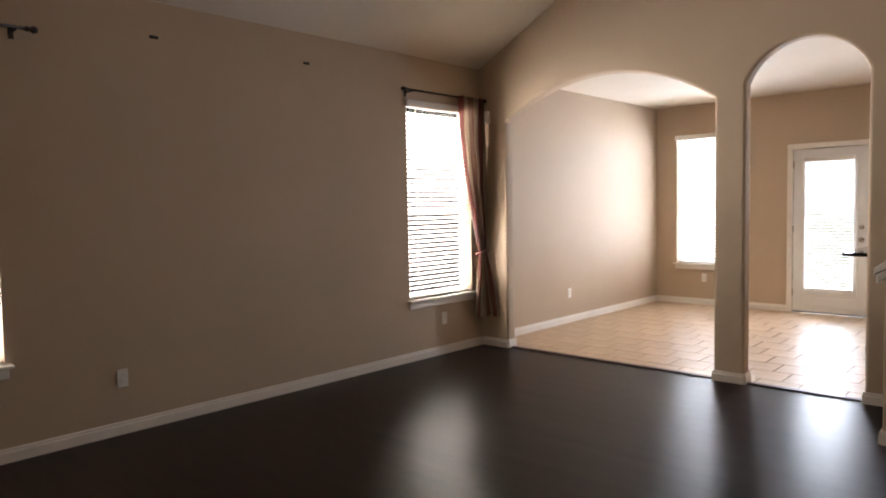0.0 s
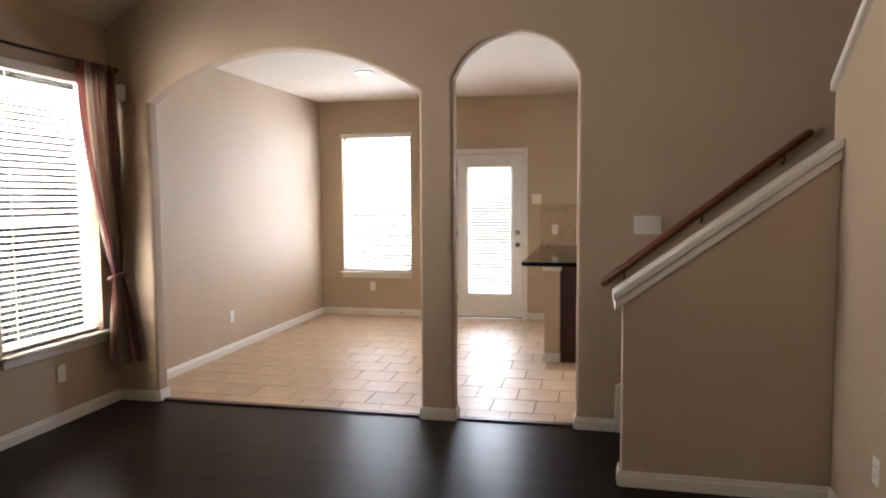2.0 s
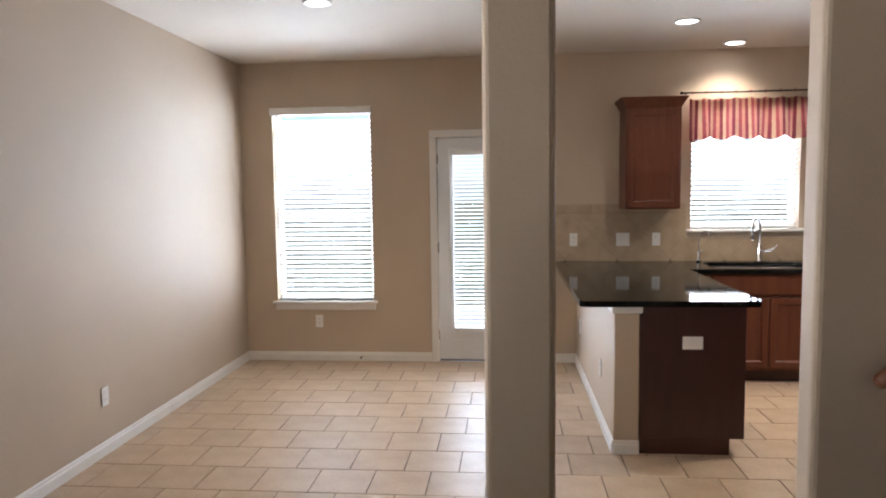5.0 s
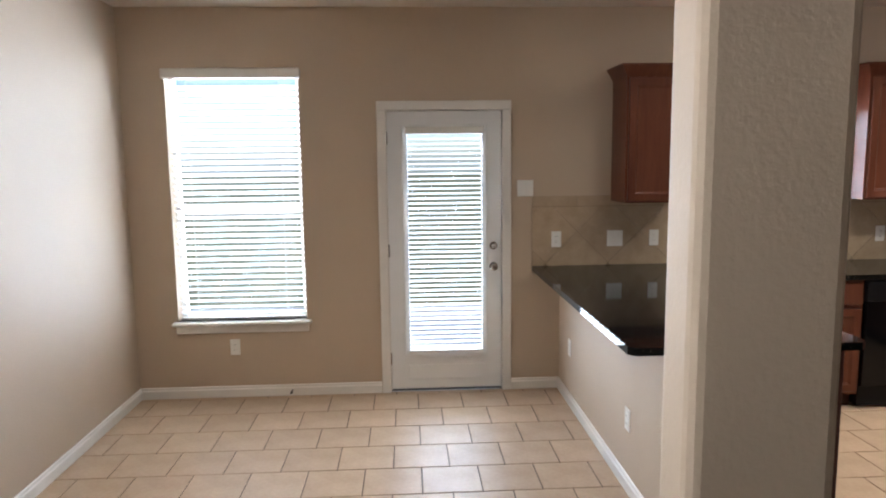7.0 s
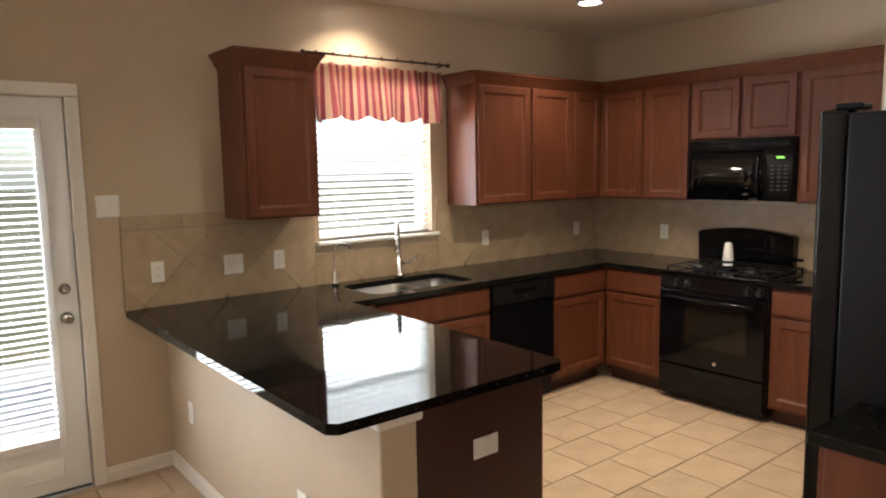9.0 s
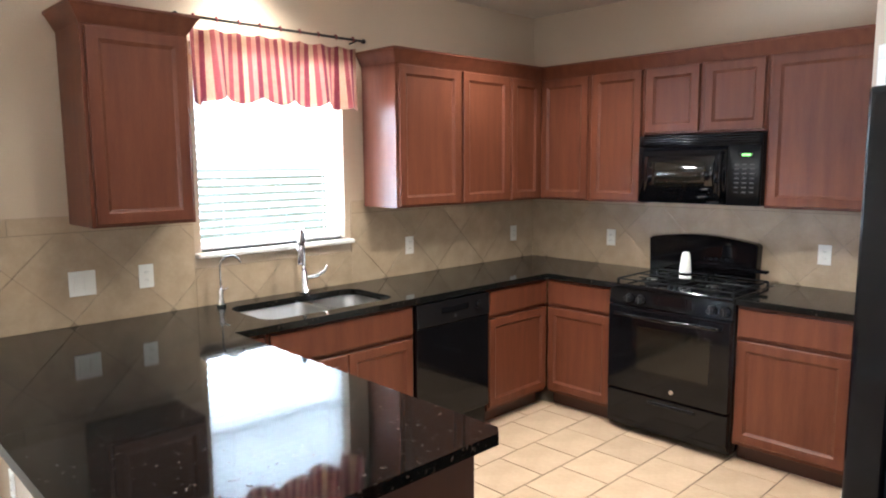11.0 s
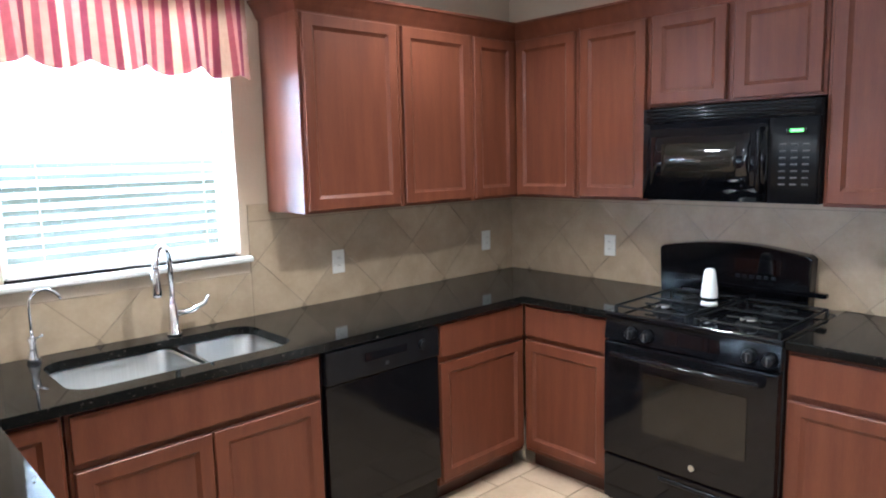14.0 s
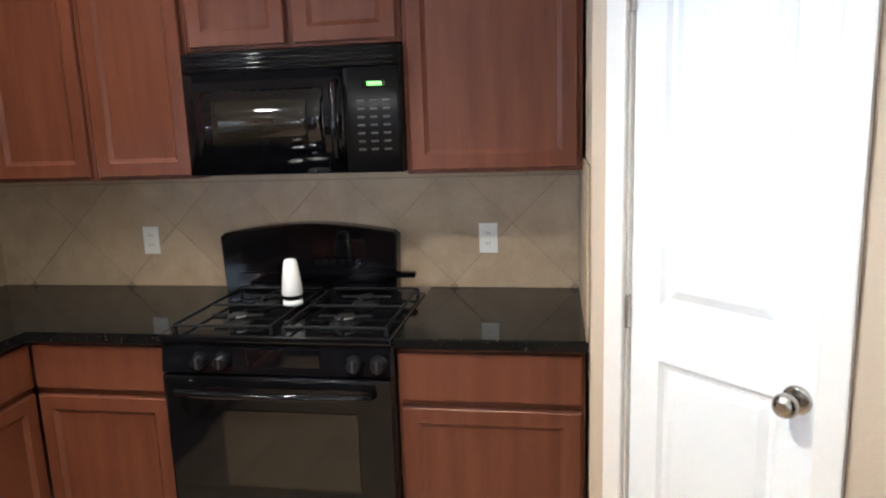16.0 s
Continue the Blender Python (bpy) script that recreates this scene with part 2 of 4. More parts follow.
def piece(name, me, m, parent):
    """One of many alike pieces on shared mesh data."""
    ob = new(name, me)
    ob.parent = parent
    if parent in BASE:
        ob.matrix_parent_inverse = Matrix.Translation(-BASE[parent])
    ob.matrix_basis = m
    return ob


def solo(name, bm, material, label, category, kind="", group=""):
    return tagged(new(name, mesh_of(name, bm, material)), label, category, group, kind)


def wall_bm(axis, d0, d1, u0, u1, z0, z1, holes=()):
    """A wall along x or y from u0 to u1, d0..d1 thick, with openings (u0, u1, z0, z1) through it."""
    bm = bmesh.new()
    cuts = sorted({u0, u1, *[h[0] for h in holes], *[h[1] for h in holes]})
    for a, b in zip(cuts, cuts[1:]):
        lo = z0
        for h in sorted([h for h in holes if h[0] <= a and h[1] >= b], key=lambda h: h[2]):
            if h[2] > lo:
                box(bm, a, b, d0, d1, lo, h[2]) if axis == "x" else box(bm, d0, d1, a, b, lo, h[2])
            lo = h[3]
        if lo < z1:
            box(bm, a, b, d0, d1, lo, z1) if axis == "x" else box(bm, d0, d1, a, b, lo, z1)
    return bm


def structure(name, bm, material, label, category):
    return solo(name, bm, material, label, category, "structure")


# ---------- shell ----------
structure("wall_north", wall_bm("x", YB, YB + 0.15, XL, XR + 0.15, 0, 3.0,
          [DW, (BD[0], BD[1], 0, BD[2]), KW]), WALL, "tan painted back wall with window and door openings", "wall")
structure("wall_west", wall_bm("y", XL - 0.15, XL, -12.0, YB + 0.15, 0, 3.0, [LW1, LW2]), WALL,
          "tan painted outer wall with two tall windows", "wall")
structure("wall_east", wall_bm("y", XR, XR + 0.15, YA0, YB, 0, 3.0), WALL, "tan painted kitchen wall behind the stove", "wall")


def arc(x0, x1, zs, rise, n=18):
    c = (x1 - x0) / 2
    r = (c * c + rise * rise) / (2 * rise)
    out = []
    for i in range(n + 1):
        x = -c + 2 * c * i / n
        out.append((x0 + c + x, zs + rise - r + math.sqrt(r * r - x * x)))
    return out


ARCH1 = (0.235, 2.262, 2.21, 0.325)
ARCH2 = (2.495, 3.298, 2.285, 0.275)


def arched_wall():
    o = [(XL, 0), (ARCH1[0], 0), *arc(*ARCH1), (ARCH1[1], 0), (ARCH2[0], 0), *arc(*ARCH2), (ARCH2[1], 0), (7.6, 0), (7.6, 4.9), (XL, 4.9)]
    bm = bmesh.new()
    prism(bm, o, "y", YA0, YA1)
    rim = [e for e in bm.edges if all(0.1 < v.co.x < 3.4 and v.co.z < 2.7 for v in e.verts) and abs(e.verts[0].co.y - e.verts[1].co.y) < 1e-4
           and not (e.verts[0].co.z < 1e-4 and e.verts[1].co.z < 1e-4)]
    bmesh.ops.bevel(bm, geom=rim, offset=0.022, segments=3, affect="EDGES", profile=0.5)
    bmesh.ops.triangulate(bm, faces=[f for f in bm.faces if len(f.verts) > 4])
    return bm


structure("wall_arched", arched_wall(), WALL, "tan wall with one wide and one narrow rounded archway", "wall")
structure("ceiling_kitchen", prism(bmesh.new(), [(XL, YB), (XL, YA1 - 0.01), (3.32, YA1 - 0.01), (XR, YA1 - 0.01), (XR, YB)], "z", ZC, ZC + 0.15), CEIL, "flat off-white kitchen and dining ceiling", "ceiling")
# vaulted living room ceiling
bmv = bmesh.new()
prism(bmv, [(XL - 0.15, 2.77), (XL, 2.77), (3.3, 4.55), (8.0, 4.55), (8.0, 4.7), (3.2, 4.7), (XL - 0.15, 2.95)], "y", -12.0, YA1 - 0.03)
structure("ceiling_living", bmv, CEIL, "vaulted off-white living room ceiling", "ceiling")
structure("wall_south", bx(XL - 0.15, 8.0, -12.15, -12.0, 0, 4.7), WALL, "tan living room end wall", "wall")
structure("wall_living_east", bx(7.6, 7.75, -12.0, YA1, 0, 4.7), WALL, "tan wall closing the stairwell", "wall")
bml = bmesh.new()
prism(bml, [(-6.0, 0), (YH1, 0), (YH1, 2.03), (-6.0, 2.99)], "x", XW, XW + 0.12)
structure("wall_stair", bml, WALL, "tan stair wall with a sloping top", "wall")
structure("wall_hall", bx(XW, 7.6, -6.12, -6.0, 0, 4.7), WALL, "tan wall beside the stairs", "wall")
structure("floor_living", prism(bmesh.new(), [(XL, -12.0), (8.0, -12.0), (8.0, YA0 + 0.06), (3.32, YA0 + 0.06), (XL, YA0 + 0.06)], "z", -0.1, 0.0), WOOD, "dark espresso wood floor with a satin gloss", "floor")
structure("ground", bx(-60, 70, 0.9, 90, -0.25, -0.18), EARTH, "dry lawn outside the house", "ground")
structure("ground_side", bx(-60, -0.9, -60, 0.9, -0.25, -0.18), EARTH, "dry lawn beside the house", "ground")


def strip(name, pts, h, d, label="white painted baseboard", cat="baseboard"):
    """A baseboard of moulded section along a line on the floor; the room lies to the left of the line."""
    bm = bmesh.new()
    for (ax, ay), (bx_, by_) in zip(pts, pts[1:]):
        t = Vector((bx_ - ax, by_ - ay, 0)).normalized()
        nrm = Vector((-t.y, t.x, 0))
        prof = [(0, 0), (d, 0), (d, h * 0.68), (d * 0.6, h * 0.78), (d * 0.55, h * 0.93), (d * 0.25, h), (0, h)]
        a = [bm.verts.new(Vector((ax, ay, 0.001)) - t * d * 0.0 + nrm * p[0] + Vector((0, 0, p[1]))) for p in prof]
        b = [bm.verts.new(Vector((bx_, by_, 0.001)) + nrm * p[0] + Vector((0, 0, p[1]))) for p in prof]
        fs = [bm.faces.new(a), bm.faces.new(b[::-1])]
        for i in range(len(prof)):
            j = (i + 1) % len(prof)
            fs.append(bm.faces.new((a[j], a[i], b[i], b[j])))
        bmesh.ops.recalc_face_normals(bm, faces=fs)
    return structure(name, bm, TRIM, label, cat)


BH = 0.082
strip("baseboard_west", [(XL, YA0), (XL, -12.0)], BH, 0.014)
strip("baseboard_dining", [(XL, YB), (XL, YA1)], BH, 0.014)
strip("baseboard_north", [(1.65, YB), (XL, YB)], BH, 0.014)
strip("baseboard_door", [(2.95, YB), (2.605, YB)], BH, 0.014)
strip("baseboard_arch_jamb", [(XL, YA1), (ARCH1[0], YA1), (ARCH1[0], YA0), (XL, YA0)], BH, 0.014)
strip("baseboard_column", [(ARCH1[1], YA1), (ARCH1[1], YA0), (ARCH2[0], YA0), (ARCH2[0], YA1), (ARCH1[1], YA1)][::-1], BH, 0.014)
strip("baseboard_arch_east", [(3.549, YA0), (ARCH2[1], YA0), (ARCH2[1], YA1), (3.9, YA1)], BH, 0.014)
strip("baseboard_stair", [(XW, -6.0), (XW, YH0), (3.55, YH0), (3.55, YH1)], BH, 0.014)
structure("threshold", prism(bmesh.new(), [(x, YA0 + d) for x, d in ((ARCH1[0], 0.03), (ARCH2[1], 0.03), (ARCH2[1], 0.085), (ARCH1[0], 0.085))], "z", 0.0, 0.012, 0.004), CHERRYD, "dark wood threshold strip under the arches", "threshold")

# ---------- windows, blinds, back door ----------


def remap(bm, f):
    for v in bm.verts:
        v.co = f(v.co)
    bmesh.ops.recalc_face_normals(bm, faces=bm.faces)
    return bm


def window(name, w, h, z0, put, base, label, slat_gap=0.043, tilt=-25, valance=True, sill=True, apron=True):
    """A single-hung window with its blind, built as u along the wall, d into the room, z up; put() maps to the place."""
    def b(u0, u1, d0, d1, a0, a1, bev=0.0):
        return remap(bx(u0, u1, d0, d1, a0, a1, bev), put)
    win = thing(name, base, label, "window", kind="structure")
    fr = part("window_frame", b(0, w, -0.13, -0.10, z0, z0 + 0.04), TRIM, win)
    for q in ((0, 0.035, z0 + 0.04, z0 + h), (w - 0.035, w, z0 + 0.04, z0 + h), (0.035, w - 0.035, z0 + h - 0.035, z0 + h),
              (0.035, w - 0.035, z0 + 0.43 * h, z0 + 0.43 * h + 0.045)):
        part("sash_rail", b(q[0], q[1], -0.135, -0.10, q[2], q[3]), TRIM, win)
    for a0, a1 in ((z0 + 0.04, z0 + 0.43 * h), (z0 + 0.43 * h + 0.045, z0 + h - 0.035)):
        p = part("pane", b(0.035, w - 0.035, -0.12, -0.115, a0, a1), GLASS, win)
        p.visible_shadow = False
    if sill:
        part("window_sill", b(-0.035, w + 0.035, -0.10, 0.055, z0 - 0.025, z0, 0.006), TRIM, win)
        if apron:
            part("apron", b(-0.015, w + 0.015, 0.001, 0.018, z0 - 0.085, z0 - 0.026, 0.004), TRIM, win)
    bl = thing("window_blind", base, "white horizontal slat blind, lowered, in front of the window", "blind")
    if valance:
        part("valance", b(-0.015, w + 0.015, -0.02, 0.035, z0 + h - 0.065, z0 + h + 0.004, 0.008), TRIM, bl)
    part("headrail", b(0.012, w - 0.012, -0.075, -0.025, z0 + h - 0.05, z0 + h - 0.004), TRIM, bl)
    part("bottom_rail", b(0.012, w - 0.012, -0.072, -0.026, z0 + 0.006, z0 + 0.024, 0.004), TRIM, bl)
    n = int((h - 0.10) / slat_gap)
    sm = bmesh.new()
    ca, sa = math.cos(radians(tilt)), math.sin(radians(tilt))
    prof = [(-0.025, -0.0012), (-0.012, 0.0016), (0, 0.0026), (0.012, 0.0016), (0.025, -0.0012)]
    prof = [(c * ca + e * sa, -c * sa + e * ca) for c, e in prof]
    va = [sm.verts.new((0.010, c - 0.05, e)) for c, e in prof]
    vb = [sm.verts.new((w - 0.010, c - 0.05, e)) for c, e in prof]
    va2 = [sm.verts.new((0.010, c - 0.05, e - 0.0022)) for c, e in prof]
    vb2 = [sm.verts.new((w - 0.010, c - 0.05, e - 0.0022)) for c, e in prof]
    for i in range(4):
        sm.faces.new((va[i], va[i + 1], vb[i + 1], vb[i]))
        sm.faces.new((va2[i + 1], va2[i], vb2[i], vb2[i + 1]))
    sm.faces.new((va[0], vb[0], vb2[0], va2[0]))
    sm.faces.new((va[4], va2[4], vb2[4], vb[4]))
    o = put(Vector((0, 0, 0)))
    remap(sm, put)
    for v in sm.verts:
        v.co -= o
    me = mesh_of("slat", sm, SLAT)
    for i in range(n):
        piece("slat", me, Matrix.Translation(o + Vector((0, 0, z0 + 0.035 + slat_gap * (i + 0.5)))), bl)
    for u in (0.14, w - 0.14):
        part("ladder_cord", b(u, u + 0.003, -0.024, -0.021, z0 + 0.02, z0 + h - 0.05), TRIM, bl)
    return win


north = lambda x0: (lambda c: Vector((x0 + c.x, YB - c.y, c.z)))
west = lambda y0: (lambda c: Vector((XL + c.y, y0 + c.x, c.z)))
window("window_1", DW[1] - DW[0], DW[3] - DW[2], DW[2], north(DW[0]), (0.665, 0, DW[2]), "tall white single-hung window in the dining wall")
window("window_2", KW[1] - KW[0], KW[3] - KW[2], KW[2], north(KW[0]), (4.395, 0, KW[2]), "white kitchen window above the sink", apron=False)
window("window_3", LW1[1] - LW1[0], LW1[3] - LW1[2], LW1[2], west(LW1[0]), (XL, -4.515, LW1[2]), "tall white living room window with a drape")
window("window_4", LW2[1] - LW2[0], LW2[3] - LW2[2], LW2[2], west(LW2[0]), (XL, -8.625, LW2[2]), "tall white living room window")

# back door
dr = thing("door_1", (2.125, 0, 0), "closed white glazed back door with an inner blind", "door", kind="structure")
part("door_frame", wall_bm("x", 0.0, 0.12, BD[0], BD[1], 0.0, BD[2], [(1.715, 2.540, 0.0, 2.04)]), TRIM, dr)
for q in ((1.653, 1.718, 0, 2.04), (2.537, 2.602, 0, 2.04), (1.653, 2.602, 2.041, 2.105)):
    part("casing", bx(q[0], q[1], -0.020, -0.001, q[2], q[3], 0.006, 2), TRIM, dr)
slab = part("door_slab", wall_bm("x", 0.012, 0.055, 1.722, 2.533, 0.02, 2.034, [(1.850, 2.405, 0.30, 1.90)]), DOORW, dr)
for q in ((1.825, 1.865, 0.26, 1.94), (2.390, 2.430, 0.26, 1.94), (1.865, 2.390, 1.90, 1.94), (1.865, 2.390, 0.26, 0.30)):
    part("glazing_bead", bx(q[0], q[1], -0.006, 0.011, q[2], q[3], 0.005, 2), DOORW, slab)
part("glass", bx(1.850, 2.405, 0.045, 0.049, 0.30, 1.90), GLASS, slab).visible_shadow = False
part("lower_panel", bx(1.850, 2.410, 0.006, 0.0115, 0.09, 0.20, 0.004), DOORW, slab)
part("sweep", bx(1.725, 2.530, 0.014, 0.05, 0.004, 0.019), SLOT, slab)
for z, r in ((0.925, 0.031), (1.075, 0.029)):
    k = part("door_knob" if z < 1 else "deadbolt", tb([(2.475, 0.010, z), (2.475, 0.003, z), (2.475, 0.001, z)], [r, r, r * 0.9], 20), NICKEL, slab)
    part("grip", tb([(2.475, 0.0, z), (2.475, -0.022, z), (2.475, -0.030, z), (2.475, -0.048, z), (2.475, -0.056, z)],
                    [0.011, 0.011, 0.024, 0.026, 0.015] if z < 1 else [0.017, 0.017, 0.015, 0.008, 0.004], 18), NICKEL, k)
for q in ((1.710, 1.742, 0.0, 2.04), (2.513, 2.545, 0.0, 2.04), (1.742, 2.513, 2.012, 2.05), (1.742, 2.513, 0.0, 0.035)):
    part("door_stop", bx(q[0], q[1], 0.0565, 0.09, q[2], q[3]), TRIM, dr)
for z in (0.25, 1.05, 1.85):
    part("hinge", bx(1.714, 1.726, -0.004, 0.011, z - 0.045, z + 0.045, 0.002), NICKEL, dr)
db = thing("door_blind", (2.125, 0, 0.28), "white slat blind on the back door glass, slats open", "blind")
part("headrail", bx(1.850, 2.405, -0.045, -0.008, 1.875, 1.925, 0.005), TRIM, db)
part("bottom_rail", bx(1.860, 2.395, -0.040, -0.010, 0.30, 0.322, 0.004), TRIM, db)
sm = bmesh.new()
ta = radians(-14)
prism(sm, [(-0.0135 * math.cos(ta), 0.0 + 0.0135 * math.sin(ta)), (0, 0.002), (0.0135 * math.cos(ta), -0.0135 * math.sin(ta)),
           (0.0135 * math.cos(ta), -0.0135 * math.sin(ta) - 0.002), (0, 0.0), (-0.0135 * math.cos(ta), 0.0135 * math.sin(ta) - 0.002)], "x", 1.862, 2.393)
me = mesh_of("slat", sm, SLAT)
for i in range(44):
    piece("slat", me, Matrix.Translation((0, -0.024, 0.345 + i * 0.0348)), db)

ds = thing("door_stopper", (1.00, -0.015, 0.045), "small dark spring door stopper on the baseboard", "door stopper")
part("spring", tb([(1.00, -0.014, 0.045), (1.00, -0.07, 0.045)], 0.006, 10), BRONZE, ds)
part("tip", tb([(1.00, -0.0705, 0.045), (1.00, -0.082, 0.045)], 0.009, 10), SLOT, ds)

# outside: patio and board fence seen through the blinds
structure("patio", bx(-1.0, 7.5, 0.16, 3.2, -0.2, -0.03), PATIO, "pale concrete patio slab", "patio")

# ---------- living room ----------


def curtain_rod(y0, y1, z):
    t = thing("curtain_rod", (XL, (y0 + y1) / 2, z), "dark bronze curtain rod above the living room window", "curtain rod", "curtain rods")
    x = XL + 0.085
    part("rod", tb([(x, y0, z), (x, y1, z)], 0.0095, 10), BRONZE, t)
    for y, s in ((y0, -1), (y1, 1)):
        part("finial", tb([(x, y, z), (x, y + s * 0.012, z), (x, y + s * 0.02, z), (x, y + s * 0.04, z), (x, y + s * 0.062, z)],
                          [0.013, 0.016, 0.011, 0.022, 0.016], 12), BRONZE, t)
        part("bracket", box(bx(XL, x + 0.008, y - s * 0.05 - 0.006, y - s * 0.05 + 0.006, z - 0.018, z - 0.008), XL, XL + 0.006, y - s * 0.05 - 0.014, y - s * 0.05 + 0.014,
                            z - 0.05, z + 0.02), BRONZE, t)


curtain_rod(-5.04, -4.02, 2.445)
curtain_rod(-9.25, -8.02, 2.445)


def drape(y0, ytop1, ytie, wt, ybot0, ybot1, z0, z1, ztie):
    """A tied-back cloth panel: gathered folds hang from the rod, are pulled to the tie and flare below it."""
    bm = bmesh.new()
    uvl = bm.loops.layers.uv.new("UVMap")
    nu, nv, grid = 72, 46, []
    for j in range(nv + 1):
        z = z1 + (z0 - z1) * j / nv
        if z > ztie:
            k = ((z1 - z) / (z1 - ztie)) ** 1.7
            a, b = y0 + (ytie - wt - y0) * k, ytop1 + (ytie + wt - ytop1) * k
        else:
            k = ((ztie - z) / (ztie - z0)) ** 0.75
            a, b = ytie - wt + (ybot0 - ytie + wt) * k, ytie + wt + (ybot1 - ytie - wt) * k
        amp = 0.035 * min(1, 0.35 + abs(z - ztie) / 0.5)
        row = []
        for i in range(nu + 1):
            u = i / nu
            ph = u * math.pi * 11 + 0.6 * math.sin(3 * u + 2 * z)
            x = XL + 0.085 + (0.13 * k * u if z <= ztie else 0.0) + amp * math.sin(ph) + 0.012 * math.sin(2.3 * ph + z * 4)
            row.append(bm.verts.new((x, a + (b - a) * u + 0.008 * math.sin(ph * 0.5), z - 0.02 * math.sin(ph) * (j == nv))))
        grid.append(row)
    for j in range(nv):
        for i in range(nu):
            f = bm.faces.new((grid[j][i], grid[j][i + 1], grid[j + 1][i + 1], grid[j + 1][i]))
            f.smooth = True
            for lp, (p, q) in zip(f.loops, ((i, j), (i + 1, j), (i + 1, j + 1), (i, j + 1))):
                lp[uvl].uv = (1.1 * p / nu, 2.0 * q / nv)
    bmesh.ops.solidify(bm, geom=list(bm.faces), thickness=0.003)
    return bm


dp = thing("drape", (XL + 0.085, -4.06, 0.33), "brown and cream striped satin drape tied back beside the window", "curtain")
part("cloth", drape(-4.36, -4.00, -4.04, 0.05, -4.16, -3.965, 0.33, 2.46, 0.95), DRAPE, dp)
part("tieback", tube(bmesh.new(), [(XL + 0.085 + 0.055 * math.cos(a), -4.04 + 0.07 * math.sin(a), 0.95 + 0.02 * math.cos(a)) for a in
                                   [2 * math.pi * k / 20 for k in range(21)]], 0.012, 8), DRAPE, dp)
sensor = thing("alarm_sensor", (XL + 0.13, YA0 - 0.03, 2.22), "small white alarm sensor high on the wall corner", "sensor")
part("body", bx(XL + 0.10, XL + 0.16, YA0 - 0.065, YA0 - 0.012, 2.22, 2.34, 0.012, 2), PLATE, sensor)
part("lens", bx(XL + 0.11, XL + 0.15, YA0 - 0.071, YA0 - 0.0655, 2.235, 2.28, 0.004), TRIM, sensor)
for y in (-6.05, -7.25):
    rb = thing("rod_bracket", (XL, y, 2.54), "leftover dark bracket screwed to the tan wall", "bracket", "leftover brackets")
    part("plate", bx(XL + 0.0005, XL + 0.006, y - 0.03, y + 0.03, 2.53, 2.55, 0.003), BRONZE, rb)
    part("hook", bx(XL + 0.006, XL + 0.03, y - 0.006, y + 0.006, 2.535, 2.545, 0.002), BRONZE, rb)


def cover(name, face, c, w=0.07, h=0.115, kind="outlet", label="white electrical outlet plate on the wall", cat="outlet", gang=1):
    """A cover plate on a wall; face is the outward direction: +x, -x, -y or +y."""
    t = thing(name, c, label, cat, name + "s")
    x, y, z = c

    def put(p):
        return {"-y": Vector((x + p.x, y - p.y, z + p.z)), "+y": Vector((x - p.x, y + p.y, z + p.z)),
                "+x": Vector((x + p.y, y + p.x, z + p.z)), "-x": Vector((x - p.y, y - p.x, z + p.z))}[face]
    pl = part("plate", remap(bx(-w / 2, w / 2, 0.001, 0.007, -h / 2, h / 2, 0.003, 2), put), PLATE, t)
    for g in range(gang):
        u = (g - (gang - 1) / 2) * 0.046
        if kind == "outlet":
            for dz in (-0.02, 0.02):
                r = part("socket", remap(bx(u - 0.016, u + 0.016, 0.0072, 0.0095, dz - 0.014, dz + 0.014, 0.004, 2), put), PLATE, pl)
                for du in (-0.006, 0.006):
                    part("slot", remap(bx(u + du - 0.001, u + du + 0.001, 0.0096, 0.0100, dz - 0.004, dz + 0.005), put), SLOT, pl)
        else:
            part("rocker", remap(bx(u - 0.016, u + 0.016, 0.0072, 0.0115, -0.033, 0.033, 0.003, 2), put), PLATE, pl)
    return t


cover("outlet", "+x", (XL, -4.53, 0.345))
cover("outlet", "+x", (XL, -7.55, 0.36))
cover("outlet", "+x", (XL, -2.32, 0.355))
cover("outlet", "-y", (0.60, YB, 0.372))
cover("outlet", "-x", (XW, -5.35, 0.38))
cover("light_switch", "-y", (3.73, YA0, 1.33), 0.165, 0.115, "rocker", "white three-gang switch plate on the stair wall", "switch", 3)
cover("light_switch", "-y", (2.705, YB, 1.485), 0.115, 0.115, "rocker", "white two-gang switch plate beside the back door", "switch", 2)
cover("light_switch", "-y", (3.36, YB - 0.012, 1.115), 0.115, 0.115, "rocker", "white two-gang switch plate on the splash tiles", "switch", 2)
for x in (2.93, 3.648, 5.355, 6.415):
    cover("outlet", "-y", (x, YB - 0.012, 1.115), label="white outlet plate on the tan splash tiles")
for y in (-0.728, -2.125):
    cover("outlet", "-x", (XR - 0.012, y, 1.115), label="white outlet plate on the tan splash tiles")
cover("outlet", "-x", (2.96, -1.60, 0.375), label="white outlet plate on the half wall under the counter")
cover("outlet", "-x", (2.96, -0.35, 0.40), label="white outlet plate on the half wall under the counter")

# stairs
hw = thing("stair_half_wall", (3.56, -4.74, 0), "tan half wall with a white sloping cap beside the stairs", "half wall", kind="structure")
part("wall", prism(bmesh.new(), [(3.555, 0), (XW, 0), (XW, 1.70), (3.555, 0.975)], "y", YH0, YH1, 0.012, 3), WALL, hw)
sl = 0.725 / 0.995


def slope_bar(x0, x1, z0, y0, y1, t0, t1):
    return prism(bmesh.new(), [(x0, z0 + t0), (x1, z0 + t0 + sl * (x1 - x0)), (x1, z0 + t1 + sl * (x1 - x0)), (x0, z0 + t1)], "y", y0, y1, 0.008, 2)


